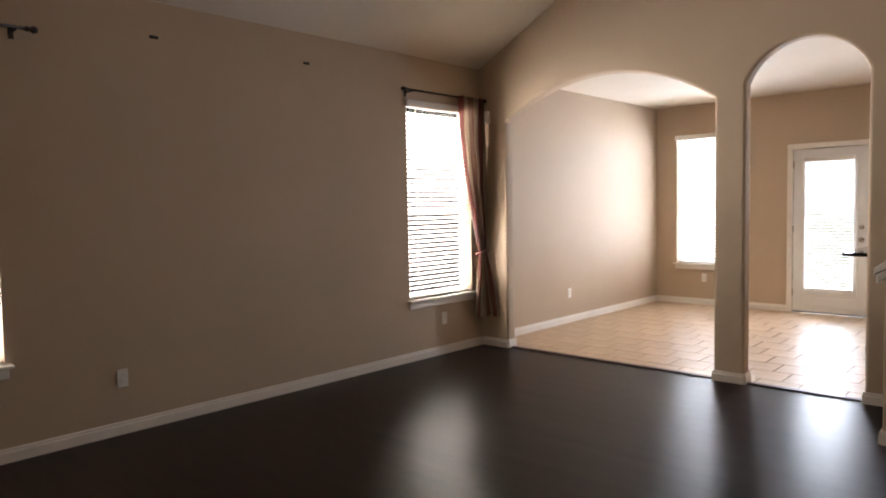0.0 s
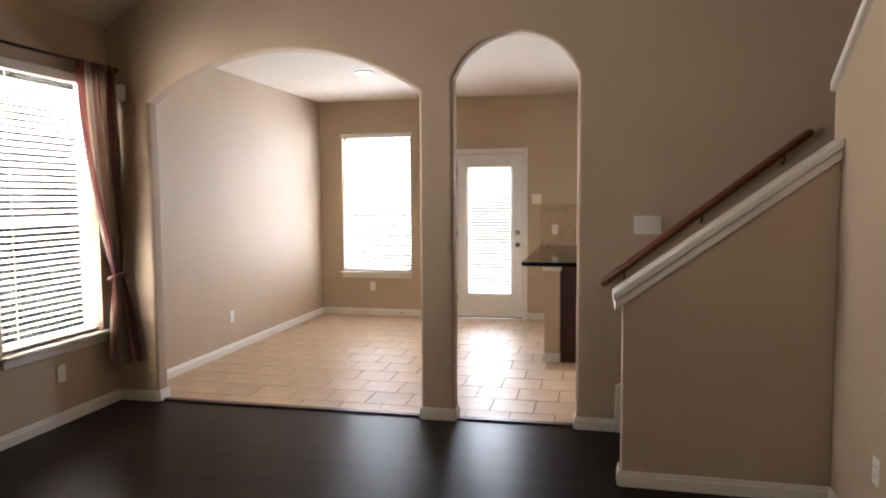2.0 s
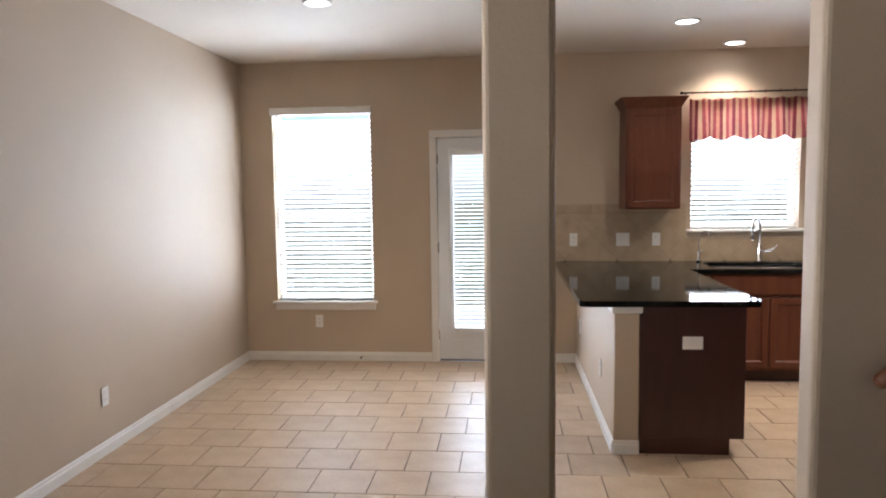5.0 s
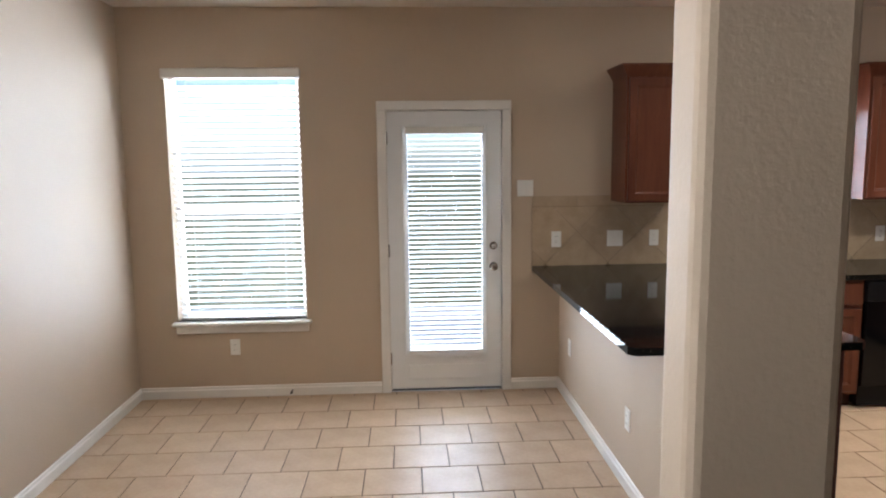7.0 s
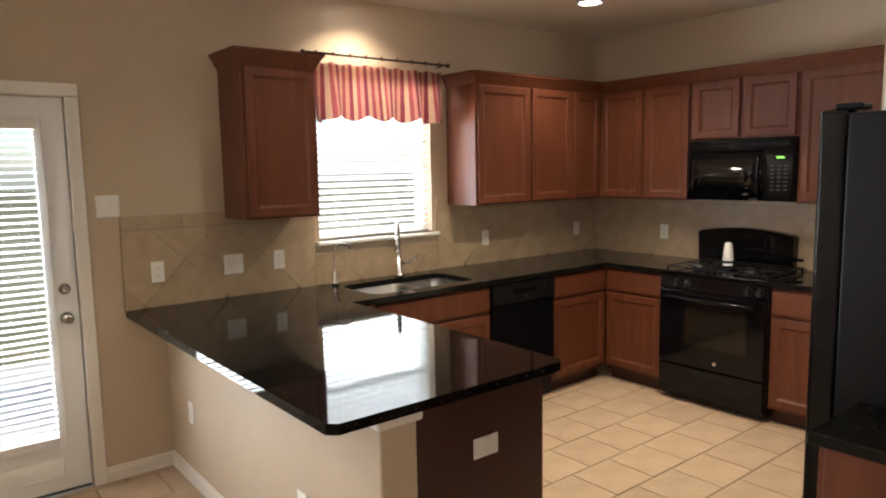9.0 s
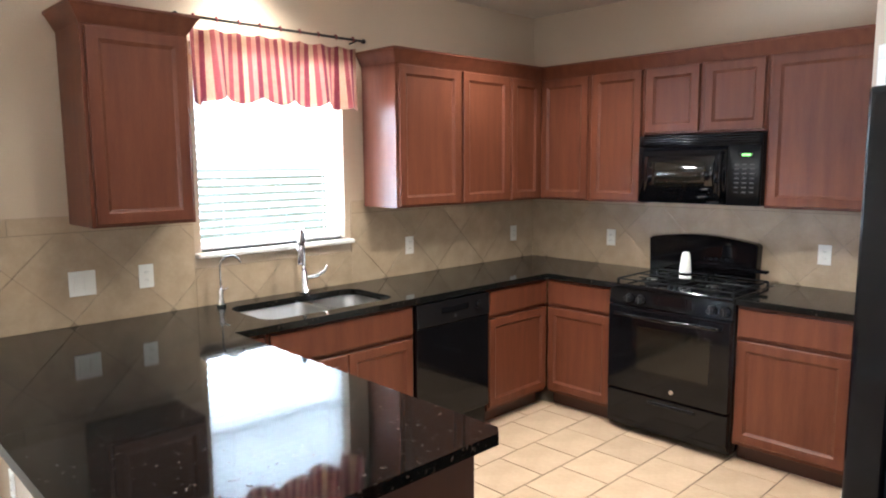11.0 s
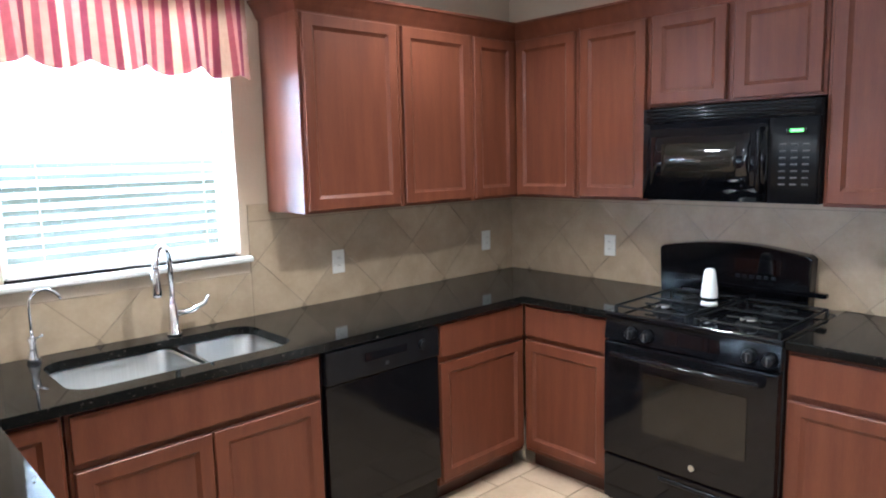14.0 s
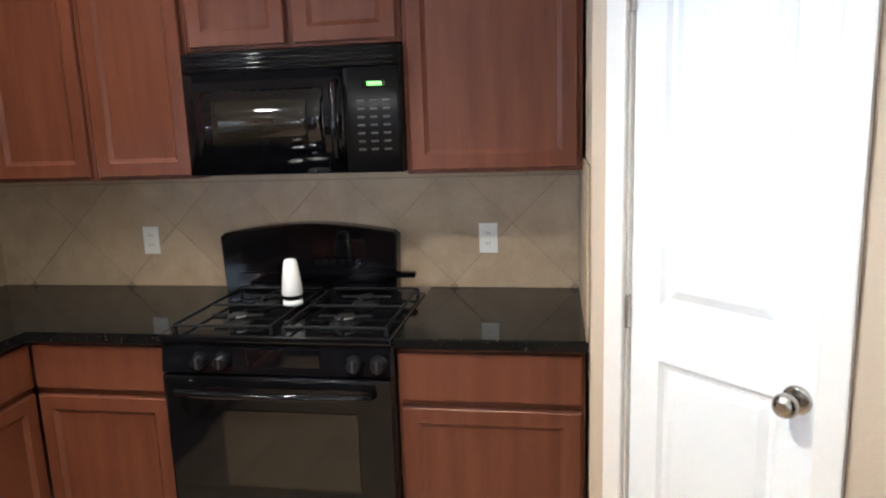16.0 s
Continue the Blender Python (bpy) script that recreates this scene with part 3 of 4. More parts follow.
part("cap", slope_bar(3.505, XW - 0.001, 0.940, YH0 - 0.04, YH1 + 0.04, 0.032, 0.075), TRIM, hw)
part("cap_moulding", slope_bar(3.515, XW - 0.001, 0.946, YH0 - 0.022, YH1 + 0.022, -0.02, 0.0315), TRIM, hw)
sw = thing("upper_stair_cap", (XW + 0.06, -4.75, 2.05), "white sloping cap on the upper stair wall", "trim", kind="structure")
part("cap", prism(bmesh.new(), [(-6.0, 2.993), (YH1 - 0.01, 2.01), (YH1 - 0.01, 2.06), (-6.0, 3.043)], "x", XW - 0.03, XW + 0.15, 0.006), TRIM, sw)
st = thing("staircase", (3.57, -4.25, 0), "brown carpeted stairs rising between two walls", "stairs", kind="structure")
for i in range(7):
    part("step", bx(3.60 + 0.255 * i, 3.60 + 0.255 * (i + 1) + 0.02, YH1 + 0.002, YA0 - 0.022, 0.001 if i == 0 else 0.18 * i, 0.18 * (i + 1), 0.018, 3), CARPET, st)
part("landing", bx(3.59 + 0.255 * 7, 7.59, YH1 + 0.002, YA0 - 0.022, 1.1, 1.44), CARPET, st)
part("skirt_board", prism(bmesh.new(), [(3.55, 0.0), (5.38, 0.0), (5.38, 1.60), (3.65, 0.38), (3.55, 0.30)], "y", YA0 - 0.020, YA0 - 0.001, 0.003), TRIM, st)
hr = thing("handrail", (3.49, YA0 - 0.07, 0.98), "red-brown wooden wall handrail on dark brackets", "handrail")
hx, hz = lambda k: 3.45 + 1.18 * k, lambda k: 0.962 + 0.918 * k
part("rail", tube(bmesh.new(), [(hx(k), YA0 - 0.075, hz(k)) for k in (0, 0.01, 0.5, 0.99, 1)], [0.018, 0.026, 0.026, 0.026, 0.018], 14), RAILW, hr)
for k in (0.12, 0.5, 0.88):
    part("bracket", tb([(hx(k), YA0 - 0.075, hz(k) - 0.022), (hx(k), YA0 - 0.072, hz(k) - 0.055), (hx(k), YA0 - 0.03, hz(k) - 0.075), (hx(k), YA0, hz(k) - 0.075)], 0.006, 8), BRONZE, hr)

# recessed lights; the last is unseen, added to brighten the floor and stove wall
for x, y, w in ((1.18, -1.90, 38), (3.617, -1.07, 24), (4.20, -0.27, 50), (5.58, -0.83, 60), (4.80, -1.75, 135)):
    rl = thing("recessed_light", (x, y, ZC), "round recessed ceiling light, switched on, white trim", "ceiling light", "recessed lights")
    part("trim_ring", tube(bmesh.new(), [(x + 0.082 * math.cos(a), y + 0.082 * math.sin(a), ZC - 0.003) for a in [2 * math.pi * k / 28 for k in range(29)]], 0.012, 8, False), TRIM, rl)
    part("lens", tb([(x, y, ZC - 0.002), (x, y, ZC - 0.006)], 0.075, 24), LAMP, rl)
    la = bpy.data.lights.new("downlight", "SPOT")
    la.energy, la.color, la.spot_size, la.spot_blend, la.shadow_soft_size = w, (1.0, 0.83, 0.62), radians(125), 0.7, 0.06
    new("downlight", la).matrix_world = look((x, y, ZC - 0.02), (x, y, 0))

# ---------- kitchen ----------
FY, FX = -0.605, 6.055                   # cabinet fronts of the two runs
CT0, CT1 = 0.885, 0.92                   # counter underside and top


def facing(side, u0, depth):
    """Maps u along a cabinet's front, d out of the front, z up, for a cabinet facing -y, -x or +x or +y."""
    return {"-y": lambda c: Vector((u0 + c.x, depth - c.y, c.z)), "-x": lambda c: Vector((depth - c.y, u0 - c.x, c.z)),
            "+x": lambda c: Vector((depth + c.y, u0 + c.x, c.z)), "+y": lambda c: Vector((u0 - c.x, depth + c.y, c.z))}[side]


def panel_door(name, u0, u1, z0, z1, put, parent, flat=False, knob=False):
    """A cherry door or drawer front with a recessed flat panel."""
    bm = bmesh.new()
    r = 0.052
    if flat:
        box(bm, u0, u1, 0.0015, 0.020, z0, z1, 0.005, 2)
    else:
        loops = [[bm.verts.new(p) for p in ((u0 + k, d, z0 + k), (u1 - k, d, z0 + k), (u1 - k, d, z1 - k), (u0 + k, d, z1 - k))] for k, d in
                 ((0, 0.0015), (0, 0.016), (0.004, 0.020), (r - 0.003, 0.020), (r, 0.017), (r, 0.0015))]
        for p, q in zip(loops, loops[1:] + loops[:1]):
            for i in range(4):
                j = (i + 1) % 4
                bm.faces.new((p[i], p[j], q[j], q[i]))
    d = part(name, remap(bm, put), CHERRY, parent)
    if not flat:
        pm = bmesh.new()
        a, b, c, e = u0 + r, u1 - r, z0 + r, z1 - r
        k = 0.012
        vs = [pm.verts.new(p) for p in ((a, 0.017, c), (b, 0.017, c), (b, 0.017, e), (a, 0.017, e), (a + k, 0.009, c + k), (b - k, 0.009, c + k),
                                        (b - k, 0.009, e - k), (a + k, 0.009, e - k))]
        pm.faces.new(vs[4:])
        for i in range(4):
            j = (i + 1) % 4
            pm.faces.new((vs[i], vs[j], vs[4 + j], vs[4 + i]))
        part("panel", remap(pm, put), CHERRY, d)
    return d


def base_cabinet(u0, u1, side, depth, label, doors=1, drawer=True, deep=0.60, top=CT0 - 0.001):
    put = facing(side, u0, depth)
    w = abs(u1 - u0)
    c = put(Vector((w / 2, -deep / 2, 0)))
    t = thing("base_cabinet", c, label, "cabinet", "base cabinets")
    part("body", remap(bx(0.001, w - 0.001, -deep + 0.005, 0, 0.10, top, 0.002), put), CHERRY, t)
    if top < CT0 - 0.01:
        part("apron", remap(bx(0.001, w - 0.001, -0.025, 0, top + 0.001, CT0 - 0.001), put), CHERRY, t)
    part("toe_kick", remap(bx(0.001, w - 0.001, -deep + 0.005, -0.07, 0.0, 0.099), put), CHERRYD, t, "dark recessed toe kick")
    ztop = 0.868
    if drawer:
        panel_door("drawer", 0.012, w - 0.012, 0.715, ztop, put, t, flat=True)
        ztop = 0.69
    for i in range(doors):
        a, b = 0.012 + (w - 0.024) / doors * i, 0.012 + (w - 0.024) / doors * (i + 1)
        panel_door("door", a + 0.003 * (i > 0), b - 0.003 * (i < doors - 1), 0.125, ztop, put, t)
    return t


def wall_cabinet(u0, u1, side, depth, z0, z1, label, doors=1, deep=0.315, widths=None, crown=True, ends=""):
    put = facing(side, u0, depth)
    w = abs(u1 - u0)
    t = thing("wall_cabinet", put(Vector((w / 2, -deep / 2, z0))), label, "cabinet", "wall cabinets")
    part("body", remap(bx(0.001, w - 0.001, -deep, 0, z0, z1, 0.002), put), CHERRY, t)
    cuts = widths or [w * i / doors for i in range(doors + 1)]
    for a, b in zip(cuts, cuts[1:]):
        panel_door("door", a + 0.016, b - 0.016, z0 + 0.012, z1 - 0.03, put, t)
    if crown:
        l0 = -0.045 if "l" in ends else 0.0
        r0 = w + 0.045 if "r" in ends else w
        bm = bmesh.new()
        # crown of two flaring steps
        vs = []
        for (e, z) in ((0.0, z1 - 0.02), (0.012, z1 + 0.0), (0.018, z1 + 0.012), (0.038, z1 + 0.045), (0.045, z1 + 0.05), (0.045, z1 + 0.062)):
            k = e / 0.045
            a = 0.0 + l0 * k
            b = w + (r0 - w) * k
            vs.append([bm.verts.new(p) for p in ((a, -deep, z), (a, e + 0.001, z), (b, e + 0.001, z), (b, -deep, z))])
        for p, q in zip(vs, vs[1:]):
            for i in range(4):
                j = (i + 1) % 4
                bm.faces.new((p[i], p[j], q[j], q[i]))
        bm.faces.new(vs[-1])
        bm.faces.new(vs[0][::-1])
        part("crown_moulding", remap(bm, put), CHERRY, t)
    return t


Z0U, Z1U = 1.388, 2.245
wall_cabinet(3.325, 3.775, "-y", -0.325, Z0U, Z1U, "cherry wall cabinet with one panelled door beside the window", ends="lr")
wall_cabinet(4.99, 5.52, "-y", -0.325, Z0U, Z1U, "cherry wall cabinet above the dishwasher", ends="l")
wall_cabinet(5.52, 5.99, "-y", -0.325, Z0U, Z1U, "cherry wall cabinet with one panelled door")
wall_cabinet(5.99, XR - 0.002, "-y", -0.325, Z0U, Z1U, "cherry corner wall cabinet", widths=[0.0, 0.34])
wall_cabinet(-0.328, -0.745, "-x", XR - 0.325, Z0U, Z1U, "cherry wall cabinet next to the corner")
wall_cabinet(-0.745, -1.140, "-x", XR - 0.325, Z0U, Z1U, "cherry wall cabinet beside the microwave")
wall_cabinet(-1.140, -1.890, "-x", XR - 0.325, 1.815, Z1U, "short two-door cherry cabinet above the microwave", doors=2)
wall_cabinet(-1.890, -2.465, "-x", XR - 0.325, Z0U, Z1U, "wide cherry wall cabinet beside the pantry")

base_cabinet(3.715, 3.945, "-y", FY, "narrow cherry filler cabinet in the corner", doors=1, drawer=False)
base_cabinet(3.95, 4.848, "-y", FY, "cherry sink cabinet with two doors", doors=2, top=0.69)
base_cabinet(5.46, 6.052, "-y", FY, "cherry base cabinet between dishwasher and corner")
base_cabinet(-0.625, -1.128, "-x", FX, "cherry base cabinet beside the stove", deep=0.605)
base_cabinet(-1.892, -2.465, "-x", FX, "cherry base cabinet between stove and pantry", deep=0.605)
pc = thing("peninsula_cabinet", (3.4, -1.35, 0), "dark brown end panel and cherry cabinets under the peninsula", "cabinet", "base cabinets")
part("body", bx(3.112, 3.69, -2.135, -0.612, 0.10, CT0 - 0.001, 0.002), CHERRY, pc)
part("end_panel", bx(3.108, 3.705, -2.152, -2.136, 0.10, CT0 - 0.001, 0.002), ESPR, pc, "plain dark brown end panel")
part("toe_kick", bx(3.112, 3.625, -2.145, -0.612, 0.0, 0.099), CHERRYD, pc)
putp = facing("+x", -2.13, 3.69)
for i in range(3):
    panel_door("drawer", 0.01 + 0.49 * i, 0.49 + 0.49 * i, 0.715, 0.868, putp, pc, flat=True)
    panel_door("door", 0.01 + 0.49 * i, 0.49 + 0.49 * i, 0.125, 0.69, putp, pc)
cover("outlet", "-y", (3.405, -2.1525, 0.668), 0.115, 0.075, "none", "white blank outlet plate on the dark end panel", "outlet", 1)

pw = thing("peninsula_half_wall", (3.0, -1.1, 0), "tan half wall that carries the bar side of the counter", "half wall", kind="structure")
part("wall", bx(2.96, 3.105, -2.155, -0.001, 0.0, 0.84, 0.010, 3), WALL, pw)
part("ledger", bx(2.943, 3.120, -2.172, -0.002, 0.841, CT0 - 0.001, 0.006), TRIM, pw)
strip("baseboard_peninsula", [(3.105, -2.155), (2.96, -2.155), (2.96, YB)], BH, 0.014)


def poly_slab(pts, holes, z0, z1, bev=0.006):
    bm = bmesh.new()
    prism(bm, pts, "z", z0, z1, bev, 2)
    return bm


ct = thing("countertop", (4.3, -0.6, CT0), "polished black granite counter with fine brown flecks", "countertop", "worktops")
PX0, PX1, PY = 2.757, 3.775, -2.205
SK = (3.991, 4.791, -0.555, -0.13)          # sink cut-out


def rounded(x0, x1, y0, y1, r, n=6):
    out = []
    for cx, cy, a0 in ((x1 - r, y1 - r, 0), (x0 + r, y1 - r, 90), (x0 + r, y0 + r, 180), (x1 - r, y0 + r, 270)):
        out += [(cx + r * math.cos(radians(a0 + 90 * k / n)), cy + r * math.sin(radians(a0 + 90 * k / n))) for k in range(n + 1)]
    return out


bm = bmesh.new()
outer = [(PX0, -0.003), (PX0, PY + 0.03), (PX0 + 0.03, PY), (PX1 - 0.03, PY), (PX1, PY + 0.03), (PX1, -0.645), (4.391, -0.645)]
# west half with one side of the cut-out, then the east half, joined in the middle of the sink
hole = rounded(*SK, 0.09)
west_h = [p for p in hole if p[0] <= 4.391]
west_h = sorted(west_h, key=lambda p: (math.atan2(p[1] + 0.3425, p[0] - 4.391)) % (2 * math.pi), reverse=True)
prism(bm, outer + [(4.391, SK[2])] + west_h + [(4.391, SK[3]), (4.391, -0.003)], "z", CT0, CT1)
east_h = sorted([p for p in hole if p[0] > 4.391], key=lambda p: math.atan2(p[1] + 0.3425, p[0] - 4.391), reverse=True)
prism(bm, [(4.391, -0.003), (4.391, SK[3])] + east_h + [(4.391, SK[2]), (4.391, -0.645), (6.015, -0.645), (6.015, -1.128), (6.662, -1.128), (6.662, -0.003)], "z", CT0, CT1)
bmesh.ops.remove_doubles(bm, verts=bm.verts, dist=0.0005)
bmesh.ops.triangulate(bm, faces=[f for f in bm.faces if len(f.verts) > 4])
part("slab", bm, GRANITE, ct)
c2 = thing("countertop", (6.3, -2.18, CT0), "short black granite counter between stove and pantry wall", "countertop", "worktops")
part("slab", bx(6.015, 6.662, -2.472, -1.892, CT0, CT1, 0.004), GRANITE, c2)

# sink
sk = thing("sink", (4.391, -0.34, 0.70), "double-bowl stainless steel sink set under the granite", "sink")
for x0, x1, y0 in ((3.975, 4.444, -0.57), (4.486, 4.807, -0.53)):
    bm = bmesh.new()
    rings = [[bm.verts.new((*p, z)) for p in rounded(x0 + k, x1 - k, y0 + k, -0.115 - k, 0.08)] for k, z in
             ((-0.012, 0.884), (0, 0.884), (0.004, 0.875), (0.012, 0.74), (0.04, 0.715), (0.13, 0.705))]
    for p, q in zip(rings, rings[1:]):
        for i in range(len(p)):
            j = (i + 1) % len(p)
            bm.faces.new((p[i], p[j], q[j], q[i])).smooth = True
    bm.faces.new(rings[-1])
    bowl = part("bowl", bm, STEEL, sk)
    part("drain", tb([((x0 + x1) / 2, -0.30, 0.7055), ((x0 + x1) / 2, -0.30, 0.709)], 0.04, 18), CHROME, bowl)

# faucets
fa = thing("faucet", (4.502, -0.075, CT1), "chrome pull-down kitchen faucet with a side lever", "faucet", "faucets")
part("base", tb([(4.502, -0.075, CT1), (4.502, -0.075, CT1 + 0.012), (4.502, -0.075, CT1 + 0.014), (4.502, -0.075, CT1 + 0.13)], [0.030, 0.028, 0.022, 0.018], 16), CHROME, fa)
neck = [(4.502, -0.075, CT1 + 0.13), (4.502, -0.075, CT1 + 0.29)]
for k in range(1, 13):
    a = math.pi * k / 12
    rr = 0.085 * (1 - math.cos(a))
    neck.append((4.502 - 0.62 * rr, -0.075 - 0.78 * rr, CT1 + 0.29 + 0.085 * math.sin(a)))
part("spout", tb(neck, 0.012, 12), CHROME, fa)
ex, ey = neck[-1][0], neck[-1][1]
part("spray_head", tb([(ex, ey, CT1 + 0.292), (ex, ey, CT1 + 0.26), (ex, ey, CT1 + 0.20), (ex, ey, CT1 + 0.19)], [0.014, 0.017, 0.020, 0.016], 14), CHROME, fa)
part("lever", tb([(4.517, -0.08, CT1 + 0.09), (4.570, -0.10, CT1 + 0.095), (4.623, -0.11, CT1 + 0.12), (4.639, -0.112, CT1 + 0.15)], [0.014, 0.012, 0.008, 0.006], 10), CHROME, fa)
ff = thing("filter_faucet", (3.991, -0.09, CT1), "slim chrome filtered-water faucet beside the sink", "faucet", "faucets")
part("base", tb([(3.991, -0.09, CT1), (3.991, -0.09, CT1 + 0.02), (3.991, -0.09, CT1 + 0.05), (3.991, -0.09, CT1 + 0.09), (3.991, -0.09, CT1 + 0.10)], [0.024, 0.02, 0.012, 0.016, 0.008], 14), CHROME, ff)
nk = [(3.991, -0.09, CT1 + 0.1), (3.991, -0.09, CT1 + 0.21)] + [(3.991 + 0.055 * (1 - math.cos(math.pi * k / 10)) * 0.85, -0.09 - 0.055 * (1 - math.cos(math.pi * k / 10)) * 0.5, CT1 + 0.21 + 0.055 * math.sin(math.pi * k / 10)) for k in range(1, 10)]
part("spout", tb(nk, 0.0055, 10), CHROME, ff)
part("lever", tb([(3.991, -0.09, CT1 + 0.085), (4.023, -0.11, CT1 + 0.10)], [0.005, 0.004], 8), CHROME, ff)

# dishwasher
dw = thing("dishwasher", (5.153, -0.3, 0), "black built-in dishwasher under the counter", "dishwasher")
part("tub", bx(4.855, 5.452, -0.60, -0.02, 0.02, CT0 - 0.002), BLACKM, dw)
part("door", bx(4.857, 5.450, -0.632, -0.601, 0.16, 0.735, 0.006, 2), BLACK, dw)
cp = part("control_panel", bx(4.857, 5.450, -0.638, -0.601, 0.738, 0.872, 0.008, 2), BLACKM, dw)
part("pocket_handle", bx(5.044, 5.263, -0.642, -0.6385, 0.80, 0.835, 0.003), BLACK, cp)
part("dial", tb([(5.351, -0.638, 0.81), (5.351, -0.656, 0.81)], [0.024, 0.021], 20), BLACKM, cp)
part("emblem", bx(5.146, 5.165, -0.6405, -0.6385, 0.765, 0.782, 0.002), GREYTXT, cp)
part("kick_plate", bx(4.859, 5.448, -0.60 + 0.03, -0.55, 0.015, 0.155), BLACKM, dw)

# stove
SY0, SY1 = -1.888, -1.132
SF = 6.005
sv = thing("gas_stove", (6.264, -1.557, 0), "black gas range with four burners and an oven window", "stove")
part("body", bx(SF + 0.03, 6.650, SY0, SY1, 0.03, 0.895, 0.004), BLACK, sv)
part("cooktop", bx(SF - 0.005, 6.575, SY0 - 0.002, SY1 + 0.002, 0.896, 0.922, 0.010, 3), BLACK, sv)
cpn = part("control_panel", prism(bmesh.new(), [(SF + 0.03, 0.80), (SF - 0.008, 0.80), (SF + 0.008, 0.894), (SF + 0.03, 0.894)], "y", SY0, SY1, 0.003), BLACK, sv)
for k, y in enumerate((-1.27, -1.345, -1.70, -1.775, -1.85)):
    if k == 2:
        continue
    kn = part("knob", tb([(SF - 0.002, y, 0.845), (SF - 0.016, y, 0.843), (SF - 0.034, y, 0.84), (SF - 0.037, y, 0.84)], [0.027, 0.023, 0.021, 0.017], 18), BLACKM, cpn)
    part("pointer", bx(SF - 0.040, SF - 0.036, y - 0.003, y + 0.003, 0.825, 0.858), GREYTXT, kn)
part("badge_strip", bx(SF - 0.004, SF + 0.0, -1.66, -1.42, 0.815, 0.88), BGLASS, cpn)
od = part("oven_door", bx(SF - 0.012, SF + 0.029, SY0 + 0.003, SY1 - 0.003, 0.275, 0.792, 0.008, 2), BLACK, sv)
part("window", bx(SF - 0.0155, SF - 0.0122, -1.775, -1.33, 0.42, 0.68, 0.001), GGLASS, od, "dark grey oven window")
part("handle", tb([(SF - 0.012, SY0 + 0.06, 0.745), (SF - 0.05, SY0 + 0.07, 0.75), (SF - 0.058, SY0 + 0.15, 0.75), (SF - 0.062, -1.557, 0.747), (SF - 0.058, SY1 - 0.15, 0.75),
                   (SF - 0.05, SY1 - 0.07, 0.75), (SF - 0.012, SY1 - 0.06, 0.745)], 0.013, 10), BLACK, od)
part("emblem", tb([(SF - 0.0122, -1.557, 0.325), (SF - 0.0145, -1.557, 0.325)], 0.013, 18), STEEL, od)
drw = part("drawer", bx(SF - 0.008, SF + 0.029, SY0 + 0.003, SY1 - 0.003, 0.06, 0.268, 0.008, 2), BLACK, sv)
part("pull", bx(SF - 0.016, SF - 0.0082, -1.70, -1.41, 0.225, 0.243, 0.004), BLACKM, drw)
# backguard with an arched top
bg = [(SY0 + 0.110, 0.923), (SY1 + 0.050, 0.923), (SY1 + 0.058, 1.14)] + [(SY1 + 0.040 - (SY1 - SY0 - 0.08) * k / 12, 1.155 + 0.035 * math.sin(math.pi * k / 12)) for k in range(13)] + [(SY0 + 0.102, 1.14)]
gd = part("backguard", prism(bmesh.new(), bg, "x", 6.569, 6.647, 0.008, 2), BLACK, sv)
part("display", bx(6.565, 6.569, -1.66, -1.45, 1.06, 1.125, 0.001), BGLASS, gd)
part("ledge", bx(6.535, 6.569, SY0 + 0.03, SY1 - 0.03, 0.985, 1.005, 0.004), BLACK, gd)
for k in range(6):
    part("button", bx(6.565, 6.569, -1.64 + 0.032 * k, -1.62 + 0.032 * k, 1.035, 1.05, 0.001), BLACKM, gd)
for bxx in (6.149, 6.402):
    for by in (-1.335, -1.705):
        bu = part("burner", tb([(bxx, by, 0.9225), (bxx, by, 0.932), (bxx, by, 0.934), (bxx, by, 0.943)], [0.052, 0.045, 0.033, 0.030], 20), IRON, sv)
        part("burner_cap", tb([(bxx, by, 0.9435), (bxx, by, 0.950)], [0.034, 0.030], 18), STEEL if bxx < 6.264 else IRON, bu)
for by in (-1.335, -1.705):
    bm = bmesh.new()
    for y in (by - 0.165, by + 0.165):
        box(bm, 6.028, 6.523, y - 0.004, y + 0.004, 0.942, 0.951, 0.002)
        for x in (6.034, 6.518):
            box(bm, x - 0.006, x + 0.006, y - 0.006, y + 0.006, 0.922, 0.943)
    for x in (6.028, 6.276, 6.523):
        box(bm, x - 0.004, x + 0.004, by - 0.165, by + 0.165, 0.942, 0.951, 0.002)
    for x in (6.149, 6.402):
        for dx, dy in ((1, 0), (-1, 0), (0, 1), (0, -1)):
            box(bm, x + dx * 0.025 - 0.005 - (0.03 if dx < 0 else 0), x + dx * 0.025 + 0.005 + (0.03 if dx > 0 else 0),
                by + dy * 0.025 - 0.005 - (0.06 if dy < 0 else 0), by + dy * 0.025 + 0.005 + (0.06 if dy > 0 else 0), 0.943, 0.951, 0.002)
    part("grate", bm, IRON, sv)
sh = thing("shaker", (6.276, -1.478, 0.951), "white tapered shaker with a dark band standing on the stove", "shaker")
part("body", tb([(6.276, -1.478, z) for z in (0.986, 0.991, 1.046, 1.096, 1.108, 1.112)], [0.034, 0.036, 0.031, 0.024, 0.020, 0.010], 20), WHITEC, sh)
part("band", tb([(6.276, -1.478, 0.971), (6.276, -1.478, 0.9855)], 0.030, 18), BLACK, sh)
part("foot", tb([(6.276, -1.478, 0.9515), (6.276, -1.478, 0.9705)], [0.036, 0.033], 18), WHITEC, sh)

